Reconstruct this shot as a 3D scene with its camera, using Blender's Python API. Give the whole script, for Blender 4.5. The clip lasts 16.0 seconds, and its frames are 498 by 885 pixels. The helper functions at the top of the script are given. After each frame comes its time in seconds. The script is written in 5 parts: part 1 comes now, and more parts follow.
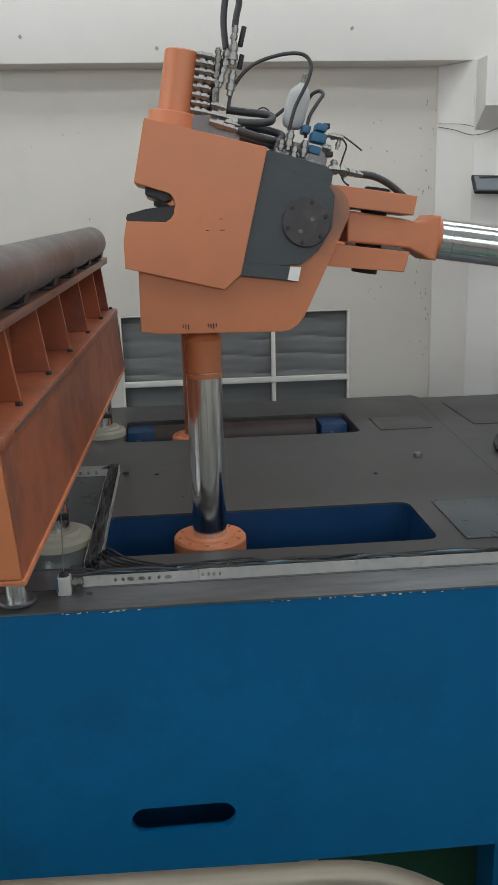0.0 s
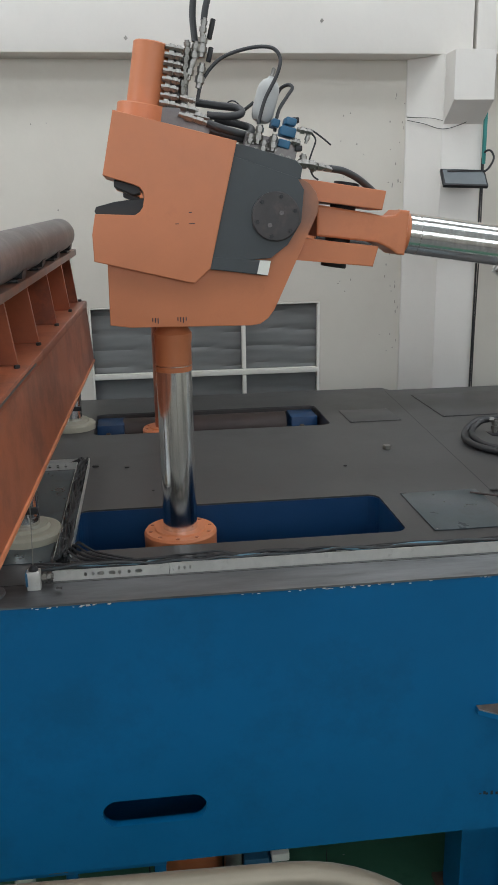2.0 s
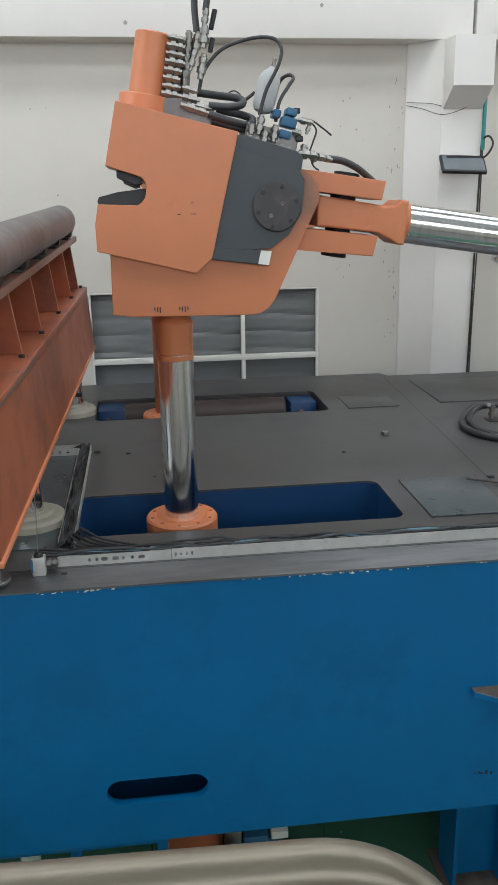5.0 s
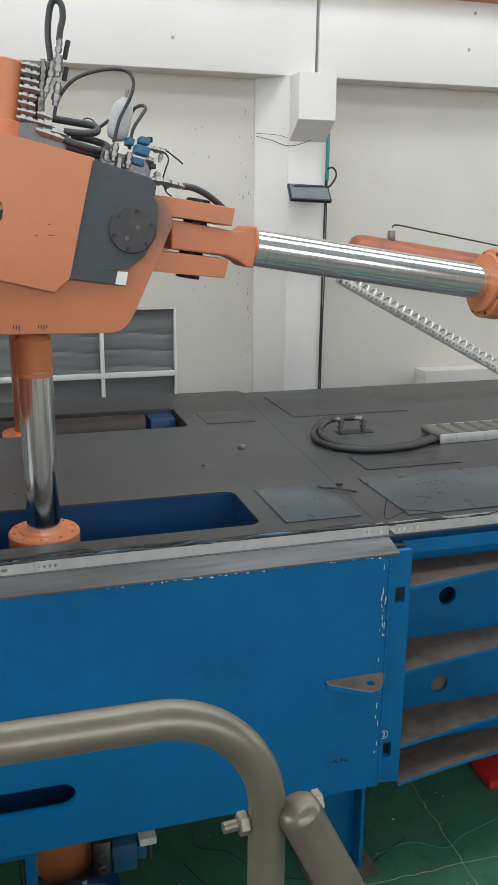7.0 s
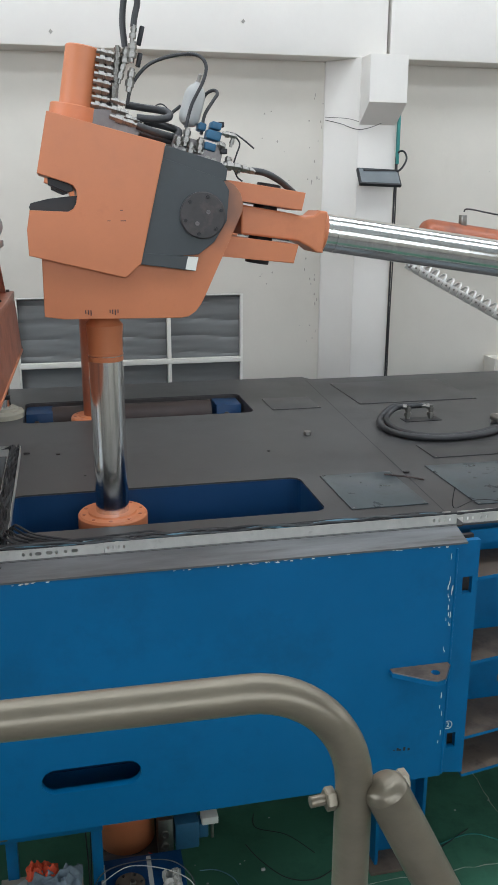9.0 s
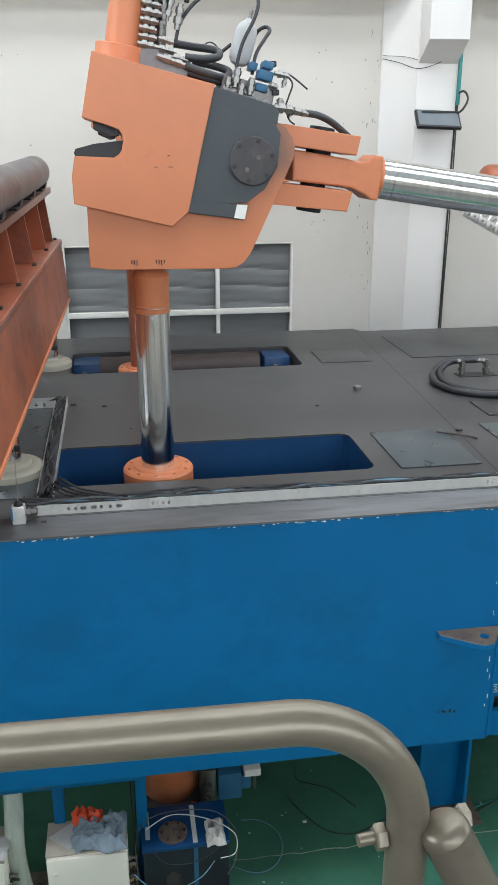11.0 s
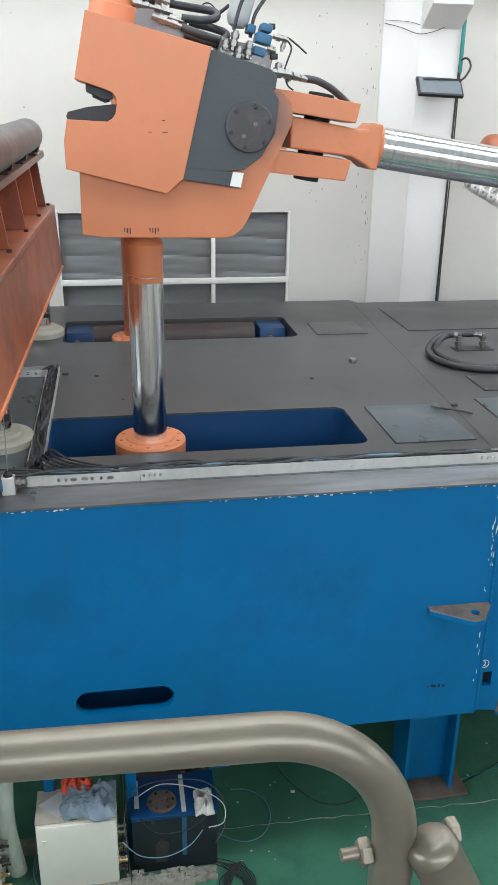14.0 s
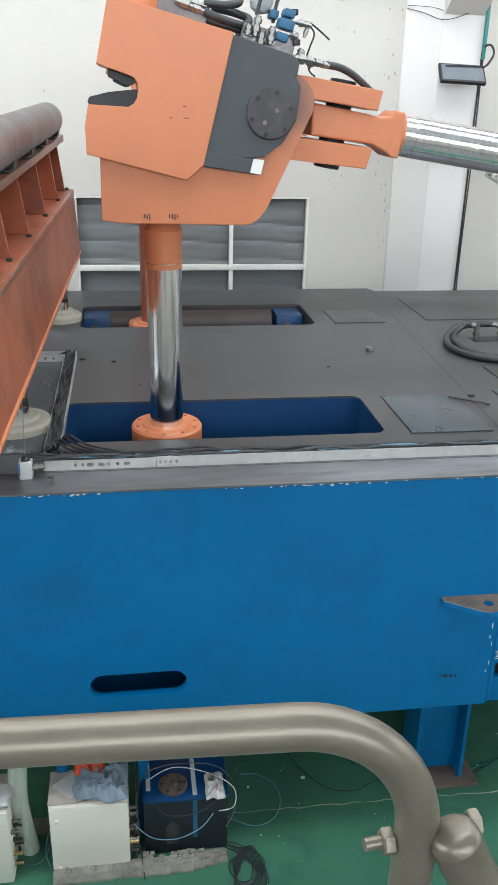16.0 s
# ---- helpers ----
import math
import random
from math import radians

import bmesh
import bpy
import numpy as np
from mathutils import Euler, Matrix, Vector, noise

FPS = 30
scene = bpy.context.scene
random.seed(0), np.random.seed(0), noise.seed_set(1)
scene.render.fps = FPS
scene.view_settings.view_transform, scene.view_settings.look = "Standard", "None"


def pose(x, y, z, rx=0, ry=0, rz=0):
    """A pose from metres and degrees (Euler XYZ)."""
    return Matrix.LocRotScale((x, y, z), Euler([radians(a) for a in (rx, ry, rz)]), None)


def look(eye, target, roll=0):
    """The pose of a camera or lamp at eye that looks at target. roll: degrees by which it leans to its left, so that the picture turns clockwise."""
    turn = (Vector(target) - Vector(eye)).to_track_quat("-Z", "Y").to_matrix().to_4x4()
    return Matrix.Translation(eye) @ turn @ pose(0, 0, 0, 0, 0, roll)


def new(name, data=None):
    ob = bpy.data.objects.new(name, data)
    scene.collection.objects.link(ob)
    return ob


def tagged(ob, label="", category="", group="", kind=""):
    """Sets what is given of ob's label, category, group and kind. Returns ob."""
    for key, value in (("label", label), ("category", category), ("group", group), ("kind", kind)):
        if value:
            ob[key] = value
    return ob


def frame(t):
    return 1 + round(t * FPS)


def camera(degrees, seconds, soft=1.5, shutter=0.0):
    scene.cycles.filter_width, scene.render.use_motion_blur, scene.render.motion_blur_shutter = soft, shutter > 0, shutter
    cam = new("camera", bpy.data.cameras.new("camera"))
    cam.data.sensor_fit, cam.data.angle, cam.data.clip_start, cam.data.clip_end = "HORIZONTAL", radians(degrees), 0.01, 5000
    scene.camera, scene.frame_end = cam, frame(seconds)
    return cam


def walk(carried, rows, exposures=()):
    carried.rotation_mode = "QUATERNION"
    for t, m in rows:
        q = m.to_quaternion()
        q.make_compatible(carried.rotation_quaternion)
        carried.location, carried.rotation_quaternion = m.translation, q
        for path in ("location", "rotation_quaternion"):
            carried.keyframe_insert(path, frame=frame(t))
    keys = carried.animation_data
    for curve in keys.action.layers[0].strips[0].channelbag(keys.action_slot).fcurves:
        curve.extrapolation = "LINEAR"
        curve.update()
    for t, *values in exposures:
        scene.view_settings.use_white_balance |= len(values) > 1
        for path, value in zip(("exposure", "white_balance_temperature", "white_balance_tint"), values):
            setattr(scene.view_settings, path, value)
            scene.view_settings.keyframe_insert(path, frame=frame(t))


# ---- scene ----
cam = camera(32.9, 16.0, soft=1.1)
PATH = [
    (0, (0.04, -0.015, 4.089), (0.205, 1.913, 3.584), -1.4),
    (0.5, (0.049, -0.014, 4.089), (0.235, 1.912, 3.582), -1.2),
    (1, (0.043, -0.018, 4.092), (0.257, 1.904, 3.579), -1.0),
    (1.5, (0.043, -0.016, 4.089), (0.27, 1.902, 3.572), -1.0),
    (2, (0.046, -0.024, 4.106), (0.278, 1.892, 3.579), -1.0),
    (2.5, (0.048, -0.023, 4.105), (0.278, 1.891, 3.573), -1.1),
    (3, (0.038, -0.022, 4.107), (0.269, 1.89, 3.57), -1.1),
    (5.5, (0.019, -0.132, 4.165), (0.26, 1.763, 3.571), -0.7),
    (6, (0.022, -0.203, 4.165), (0.391, 1.661, 3.54), 0.3),
    (6.5, (0.005, -0.278, 4.177), (0.49, 1.563, 3.565), 0.7),
    (7, (-0.005, -0.311, 4.173), (0.552, 1.538, 3.651), 0.5),
    (7.5, (-0.027, -0.335, 4.173), (0.539, 1.516, 3.669), 0.3),
    (8, (-0.039, -0.334, 4.168), (0.427, 1.544, 3.662), 0.0),
    (10.5, (-0.02, -0.228, 4.167), (0.343, 1.63, 3.523), 0.2),
    (11, (-0.009, -0.192, 4.169), (0.285, 1.67, 3.502), -0.1),
    (11.5, (0.001, -0.166, 4.172), (0.251, 1.688, 3.465), 0.4),
    (12, (0.007, -0.153, 4.174), (0.254, 1.698, 3.456), 0.8),
    (12.5, (0.011, -0.145, 4.176), (0.278, 1.701, 3.455), 0.9),
    (13, (0.014, -0.141, 4.178), (0.299, 1.7, 3.452), 1.0),
    (13.5, (0.014, -0.143, 4.177), (0.315, 1.695, 3.448), 0.8),
    (14, (0.009, -0.14, 4.172), (0.312, 1.695, 3.437), 0.8),
    (14.5, (0.003, -0.139, 4.173), (0.303, 1.69, 3.42), 0.9),
    (15, (-0.002, -0.141, 4.177), (0.292, 1.685, 3.415), 1.0),
    (15.5, (-0.005, -0.139, 4.178), (0.277, 1.687, 3.412), 1.4),
    (16, (-0.007, -0.143, 4.181), (0.263, 1.685, 3.416), 1.3),
]
# exposure and white balance: darker at first, brighter later
EXPO = [(0.0, -0.3, 6300, 10), (1.5, -0.22, 6300, 10), (3.0, -0.07, 6300, 10), (5.5, 0.2, 6200, 10), (6.0, 0.39, 6200, 10), (7.0, 0.2, 6250, 10), (8.0, 0.08, 6150, 10), (10.5, 0.47, 6100, 10), (12.0, 0.63, 6050, 10), (16.0, 0.77, 6050, 10)]

walk(cam, [(t, look(eye, target, roll)) for t, eye, target, roll in PATH], EXPO)

# ---- world and light ----
world = bpy.data.worlds.new("world")
scene.world = world
world.use_nodes = True
_nt = world.node_tree
_sky = _nt.nodes.new("ShaderNodeTexSky")
_sky.sky_type = "NISHITA"
_sky.sun_disc = False
_sky.sun_elevation, _sky.sun_rotation = radians(50), radians(200)
_nt.nodes["Background"].inputs["Strength"].default_value = 0.12
_nt.links.new(_sky.outputs["Color"], _nt.nodes["Background"].inputs["Color"])


def area(name, loc, target, sx, sy, power, col):
    la = bpy.data.lights.new(name, "AREA")
    la.shape, la.size, la.size_y, la.energy, la.color = "RECTANGLE", sx, sy, power, col
    ob = new(name, la)
    ob.matrix_world = look(loc, target)
    return ob


# daylight of assumed, unseen roof lights and high windows behind and beside the walkway
for _y in (2.4, 6.4):
    area("roof_light_daylight", (2.0, _y, 9.35), (2.0, _y, 0), 20.0, 1.6, 240, (0.91, 0.965, 1.0))
area("south_window_daylight", (1.5, -6.9, 6.2), (1.5, 4, 3.0), 15.0, 2.6, 270, (0.885, 0.955, 1.0))
area("west_window_daylight", (-9.0, 2.0, 6.0), (0, 4.5, 3.6), 9.0, 2.6, 260, (0.885, 0.955, 1.0))

# added fill from the east, no window known there; brightens the beam's side
area("east_fill_light", (13.0, 2.0, 6.0), (0, 4.5, 3.0), 9.0, 2.6, 45, (0.9, 0.96, 1.0))

# ---- materials ----


def mat(name, col, rough=0.5, metal=0.0, vary=0.12, scale=6.0, bump=0.05, bscale=80.0, stain=None, stain_amt=0.0,
        stain_scale=2.5, stretch=(1, 1, 1), coat=0.0, thresh=0.55, rvary=0.12):
    m = bpy.data.materials.new(name)
    m.use_nodes = True
    nt = m.node_tree
    N, L = nt.nodes, nt.links
    b = N["Principled BSDF"]
    b.inputs["Metallic"].default_value = metal
    b.inputs["Coat Weight"].default_value = coat
    tc = N.new("ShaderNodeTexCoord")
    mp = N.new("ShaderNodeMapping")
    mp.inputs["Scale"].default_value = stretch
    L.new(tc.outputs["Object"], mp.inputs["Vector"])
    n1 = N.new("ShaderNodeTexNoise")
    n1.inputs["Scale"].default_value = scale
    n1.inputs["Detail"].default_value = 6
    n1.inputs["Roughness"].default_value = 0.65
    L.new(mp.outputs["Vector"], n1.inputs["Vector"])
    r1 = N.new("ShaderNodeValToRGB")
    lo = [max(0, c * (1 - vary)) for c in col]
    hi = [min(1, c * (1 + vary)) for c in col]
    r1.color_ramp.elements[0].position, r1.color_ramp.elements[1].position = 0.3, 0.7
    r1.color_ramp.elements[0].color = (*lo, 1)
    r1.color_ramp.elements[1].color = (*hi, 1)
    L.new(n1.outputs["Fac"], r1.inputs["Fac"])
    out = r1.outputs["Color"]
    if stain:
        n2 = N.new("ShaderNodeTexNoise")
        n2.inputs["Scale"].default_value = stain_scale
        n2.inputs["Detail"].default_value = 9
        n2.inputs["Roughness"].default_value = 0.7
        L.new(mp.outputs["Vector"], n2.inputs["Vector"])
        r2 = N.new("ShaderNodeValToRGB")
        r2.color_ramp.elements[0].position, r2.color_ramp.elements[1].position = thresh, min(1, thresh + 0.16)
        r2.color_ramp.elements[0].color = (0, 0, 0, 1)
        r2.color_ramp.elements[1].color = (stain_amt,) * 3 + (1,)
        L.new(n2.outputs["Fac"], r2.inputs["Fac"])
        mx = N.new("ShaderNodeMix")
        mx.data_type = "RGBA"
        L.new(r2.outputs["Color"], mx.inputs["Factor"])
        L.new(out, mx.inputs["A"])
        mx.inputs["B"].default_value = (*stain, 1)
        out = mx.outputs["Result"]
    L.new(out, b.inputs["Base Color"])
    rr = N.new("ShaderNodeMapRange")
    rr.inputs["To Min"].default_value = max(0.03, rough - rvary)
    rr.inputs["To Max"].default_value = min(1, rough + rvary)
    L.new(n1.outputs["Fac"], rr.inputs["Value"])
    L.new(rr.outputs["Result"], b.inputs["Roughness"])
    if bump:
        n3 = N.new("ShaderNodeTexNoise")
        n3.inputs["Scale"].default_value = bscale
        n3.inputs["Detail"].default_value = 4
        L.new(mp.outputs["Vector"], n3.inputs["Vector"])
        bp = N.new("ShaderNodeBump")
        bp.inputs["Strength"].default_value = bump
        bp.inputs["Distance"].default_value = 0.01
        L.new(n3.outputs["Fac"], bp.inputs["Height"])
        L.new(bp.outputs["Normal"], b.inputs["Normal"])
    return m


ORANGE = mat("orange_paint", (0.56, 0.188, 0.078), 0.4, vary=0.06, scale=3, bump=0.04, bscale=120, stain=(0.36, 0.11, 0.05), stain_amt=0.4, stain_scale=3, thresh=0.58)
RUSTORANGE = mat("red_orange_primer", (0.37, 0.105, 0.045), 0.36, vary=0.2, scale=2.2, bump=0.05, stain=(0.17, 0.062, 0.04), stain_amt=0.8, stain_scale=2.2, thresh=0.47)
BLUE = mat("blue_machine_paint", (0.004, 0.123, 0.30), 0.38, vary=0.07, scale=1.6, bump=0.03, bscale=60, stain=(0.004, 0.088, 0.21), stain_amt=0.6, stain_scale=1.5, thresh=0.5)
BLUE.node_tree.nodes["Principled BSDF"].inputs["Specular IOR Level"].default_value = 0.3
# machine blue darkened for recessed faces: their shade is in the colour
DARKBLUE = mat("blue_darkened_inside", (0.004, 0.042, 0.125), 0.45, vary=0.1, scale=3)
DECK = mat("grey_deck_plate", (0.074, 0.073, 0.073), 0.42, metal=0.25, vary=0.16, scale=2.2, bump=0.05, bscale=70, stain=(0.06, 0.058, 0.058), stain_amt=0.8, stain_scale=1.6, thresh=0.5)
DECKBLUE = mat("bluish_cover_plate", (0.085, 0.105, 0.115), 0.3, metal=0.35, vary=0.2, scale=4, bump=0.05, stain=(0.07, 0.075, 0.08), stain_amt=0.8, stain_scale=5, thresh=0.52)
STEEL = mat("bare_steel_edge", (0.18, 0.185, 0.19), 0.38, metal=0.75, vary=0.25, scale=5, stretch=(0.4, 3, 3), bump=0.04, stain=(0.09, 0.08, 0.07), stain_amt=0.7, stain_scale=4, thresh=0.55)
# polished chrome; streaks in its colour imitate lines mirrored along the rods
CHROME = mat("chrome_painted_streaks", (0.76, 0.755, 0.74), 0.16, metal=1.0, vary=0.16, scale=55, bump=0.015, bscale=70, stretch=(1, 1, 0.012), rvary=0.12)
RAIL = mat("brushed_stainless_tube", (0.185, 0.16, 0.118), 0.36, metal=0.5, vary=0.2, scale=14, stretch=(0.35, 1, 1), bump=0.05, bscale=120, stain=(0.12, 0.105, 0.085), stain_amt=0.75, stain_scale=11, thresh=0.55)
ALU = mat("aluminium_channel", (0.68, 0.67, 0.64), 0.36, metal=0.6, vary=0.1, scale=9, stain=(0.3, 0.28, 0.26), stain_amt=0.5, stain_scale=12, thresh=0.6)
DARKSTEEL = mat("dark_steel_pipe", (0.16, 0.145, 0.142), 0.42, metal=0.5, vary=0.3, scale=4, stretch=(1, 1, 1), bump=0.06, stain=(0.27, 0.25, 0.24), stain_amt=0.7, stain_scale=3, thresh=0.5)
GREY = mat("grey_blue_paint", (0.047, 0.054, 0.058), 0.5, vary=0.12, scale=4, stain=(0.05, 0.05, 0.05), stain_amt=0.6, stain_scale=6)
DARKGREY = mat("dark_iron_grey", (0.055, 0.05, 0.05), 0.5, metal=0.3, vary=0.2, scale=8, stain=(0.12, 0.09, 0.08), stain_amt=0.6, stain_scale=9)
BLACK = mat("black_rubber", (0.014, 0.014, 0.016), 0.48, vary=0.2, scale=20, bump=0.04, bscale=200)
HOSE = mat("black_hose", (0.032, 0.032, 0.034), 0.45, vary=0.2, scale=30)
FITTING = mat("zinc_fitting", (0.27, 0.26, 0.24), 0.4, metal=0.95, vary=0.15, scale=40, bump=0.0)
GREYTANK = mat("light_grey_tank_paint", (0.42, 0.42, 0.41), 0.4, vary=0.08, scale=8)
VALVEBLUE = mat("valve_blue_coating", (0.03, 0.12, 0.22), 0.45, vary=0.1, scale=10)
WALL = mat("white_wall_plaster", (0.60, 0.565, 0.50), 0.85, vary=0.035, scale=1.2, bump=0.12, bscale=18, stain=(0.55, 0.51, 0.45), stain_amt=0.45, stain_scale=1.4, thresh=0.56)
BEAMW = mat("white_painted_concrete", (0.69, 0.66, 0.615), 0.85, vary=0.03, scale=1.5, bump=0.1, bscale=25, stain=(0.6, 0.57, 0.52), stain_amt=0.35, stain_scale=1.4, thresh=0.6)
GREEN = mat("green_floor_paint", (0.058, 0.172, 0.108), 0.33, vary=0.18, scale=1.5, bump=0.03, bscale=40, stain=(0.035, 0.1, 0.065), stain_amt=0.7, stain_scale=2.5, thresh=0.5)
# grey chosen for what the chrome mirrors, not for a floor in view
HIDDENFLOOR = mat("plain_grey_hidden_floor", (0.2, 0.195, 0.185), 0.6, vary=0.15, scale=1.5, bump=0.05, stain=(0.13, 0.125, 0.12), stain_amt=0.6, stain_scale=1.2, thresh=0.5)
LINE = mat("worn_joint_filler", (0.45, 0.45, 0.38), 0.8, vary=0.3, scale=20, stain=(0.05, 0.12, 0.07), stain_amt=1.0, stain_scale=14, thresh=0.55)
BROWN = mat("brown_primer", (0.13, 0.098, 0.075), 0.7, vary=0.2, scale=5, bump=0.08, stain=(0.06, 0.045, 0.04), stain_amt=0.8, stain_scale=4, thresh=0.48)
FRAMEW = mat("cream_window_frame", (0.7, 0.68, 0.62), 0.6, vary=0.06, scale=12)
SHEET = mat("grey_plastic_sheeting", (0.165, 0.17, 0.168), 0.6, vary=0.14, scale=2.5, stretch=(0.5, 1, 3), bump=0.1, bscale=9)
CREAM = mat("cream_nylon", (0.36, 0.34, 0.27), 0.5, vary=0.08, scale=7, stain=(0.3, 0.28, 0.22), stain_amt=0.5, stain_scale=9)
RUBBED = mat("rubbed_brown_primer", (0.2, 0.125, 0.1), 0.4, metal=0.2, vary=0.25, scale=4, bump=0.05, stain=(0.33, 0.12, 0.06), stain_amt=0.8, stain_scale=3, thresh=0.5)
CAB = mat("cream_white_cabinet_paint", (0.82, 0.78, 0.68), 0.45, vary=0.03, scale=3, bump=0.02, stain=(0.45, 0.42, 0.36), stain_amt=0.4, stain_scale=6, thresh=0.64)
CABTOP = mat("dusty_cabinet_top", (0.42, 0.37, 0.3), 0.7, vary=0.15, scale=9, stain=(0.25, 0.2, 0.15), stain_amt=0.6, stain_scale=12)
CLOTHBLUE = mat("grey_blue_cloth", (0.2, 0.25, 0.29), 0.9, vary=0.25, scale=9, bump=0.2, bscale=30)
CLOTHRED = mat("orange_red_cloth", (0.75, 0.1, 0.04), 0.85, vary=0.12, scale=9)
# pedestal front: its shadow is put into a near-black colour
PEDDARK = mat("shade_dark_paint", (0.014, 0.018, 0.024), 0.5, vary=0.3, scale=6, stain=(0.006, 0.03, 0.07), stain_amt=0.5, stain_scale=4)
PEDBLUE = mat("deep_blue_machine_paint", (0.003, 0.05, 0.16), 0.45, vary=0.15, scale=4, stain=(0.01, 0.03, 0.06), stain_amt=0.6, stain_scale=5)
PAPER = mat("grey_white_paper", (0.5, 0.5, 0.48), 0.8, vary=0.08, scale=8)
BAG = mat("dusty_plastic_film", (0.5, 0.48, 0.44), 0.4, vary=0.2, scale=12)
WHITE = mat("white_tag", (0.75, 0.74, 0.68), 0.7, vary=0.05, scale=20)
CLEAR = mat("cloudy_plastic_tube", (0.5, 0.55, 0.48), 0.25, vary=0.25, scale=3, stretch=(3, 3, 0.3), coat=0.5)
CONCRETE = mat("broken_concrete", (0.25, 0.235, 0.195), 0.9, vary=0.3, scale=10, bump=0.4, bscale=30, stain=(0.2, 0.2, 0.17), stain_amt=0.8, stain_scale=14)
TEAL = mat("teal_conduit", (0.03, 0.22, 0.2), 0.5)
CABLEBLUE = mat("pale_blue_cable", (0.12, 0.25, 0.33), 0.5)
REDC = mat("red_cable", (0.6, 0.04, 0.02), 0.5)
LAMPGLASS = mat("floodlight_glass", (0.17, 0.19, 0.2), 0.15, vary=0.06, coat=0.6)
CHIP = mat("exposed_plaster", (0.33, 0.31, 0.28), 0.9, vary=0.2, scale=20)
DARKSHAFT = mat("dark_red_oxide", (0.045, 0.03, 0.027), 0.55, vary=0.25, scale=5)
INK = mat("black_marker_ink", (0.02, 0.02, 0.03), 0.6)
REDPAINT = mat("red_paint", (0.55, 0.02, 0.02), 0.5)
CRANERAIL = mat("orange_crane_rail", (0.75, 0.3, 0.17), 0.5, vary=0.06)
ROOF = mat("roof_sheet", (0.55, 0.56, 0.56), 0.6, vary=0.05)
# glowing panes for the unseen roof lights and high windows
SKYL = bpy.data.materials.new("milky_roof_light")
SKYL.use_nodes = True
SKYL.node_tree.nodes["Principled BSDF"].inputs["Base Color"].default_value = (0.8, 0.82, 0.84, 1)
SKYL.node_tree.nodes["Principled BSDF"].inputs["Emission Color"].default_value = (0.95, 0.98, 1.0, 1)
SKYL.node_tree.nodes["Principled BSDF"].inputs["Emission Strength"].default_value = 1.6

BRASS = mat("dull_brass", (0.5, 0.36, 0.16), 0.35, metal=0.9, vary=0.15, scale=30, bump=0.0)


def sooted(name, source, centre, reach, soot):
    """A copy of a paint with a cloudy oil smudge round one spot, in the part's own axes; the depth is ignored."""
    m = source.copy()
    m.name = name
    N, L = m.node_tree.nodes, m.node_tree.links
    b = N["Principled BSDF"]
    paint = b.inputs["Base Color"].links[0].from_socket
    tc = N.new("ShaderNodeTexCoord")
    mp = N.new("ShaderNodeMapping")
    mp.inputs["Scale"].default_value = (1, 0, 1)
    L.new(tc.outputs["Object"], mp.inputs["Vector"])
    ds = N.new("ShaderNodeVectorMath")
    ds.operation = "DISTANCE"
    ds.inputs[1].default_value = (centre[0], 0, centre[1])
    L.new(mp.outputs["Vector"], ds.inputs[0])
    nz = N.new("ShaderNodeTexNoise")
    nz.inputs["Scale"].default_value = 9
    nz.inputs["Detail"].default_value = 6
    L.new(tc.outputs["Object"], nz.inputs["Vector"])
    ad = N.new("ShaderNodeMath")
    ad.operation = "MULTIPLY_ADD"
    ad.inputs[1].default_value = reach * 0.7
    L.new(nz.outputs["Fac"], ad.inputs[0])
    L.new(ds.outputs["Value"], ad.inputs[2])
    rg = N.new("ShaderNodeMapRange")
    rg.interpolation_type = "SMOOTHSTEP"
    rg.inputs["From Min"].default_value, rg.inputs["From Max"].default_value = reach * 0.45, reach * 1.35
    rg.inputs["To Min"].default_value, rg.inputs["To Max"].default_value = 0.75, 0.0
    L.new(ad.outputs["Value"], rg.inputs["Value"])
    mx = N.new("ShaderNodeMix")
    mx.data_type = "RGBA"
    L.new(rg.outputs["Result"], mx.inputs["Factor"])
    L.new(paint, mx.inputs["A"])
    mx.inputs["B"].default_value = (*soot, 1)
    L.new(mx.outputs["Result"], b.inputs["Base Color"])
    return m


SOOTED = sooted("oily_orange_paint", ORANGE, (0.5, 0.66), 0.3, (0.13, 0.085, 0.065))

# ---- mesh helpers ----
ORIGIN = {}


def box(x0, x1, y0, y1, z0, z1, bev=0.0, bm=None):
    own = bmesh.new()
    bmesh.ops.create_cube(own, size=1)
    for v in own.verts:
        v.co = Vector(((x0 + x1) / 2 + v.co.x * (x1 - x0), (y0 + y1) / 2 + v.co.y * (y1 - y0), (z0 + z1) / 2 + v.co.z * (z1 - z0)))
    if bev:
        bmesh.ops.bevel(own, geom=own.edges[:], offset=bev, segments=2, affect="EDGES", profile=0.5)
    return join(bm, own)


def join(bm, own):
    if bm is None:
        return own
    me = bpy.data.meshes.new("tmp")
    own.to_mesh(me)
    own.free()
    bm.from_mesh(me)
    bpy.data.meshes.remove(me)
    return bm


def frame_axes(d):
    d = Vector(d).normalized()
    u = d.cross(Vector((0, 0, 1)) if abs(d.z) < 0.9 else Vector((0, 1, 0))).normalized()
    return d, u, d.cross(u)


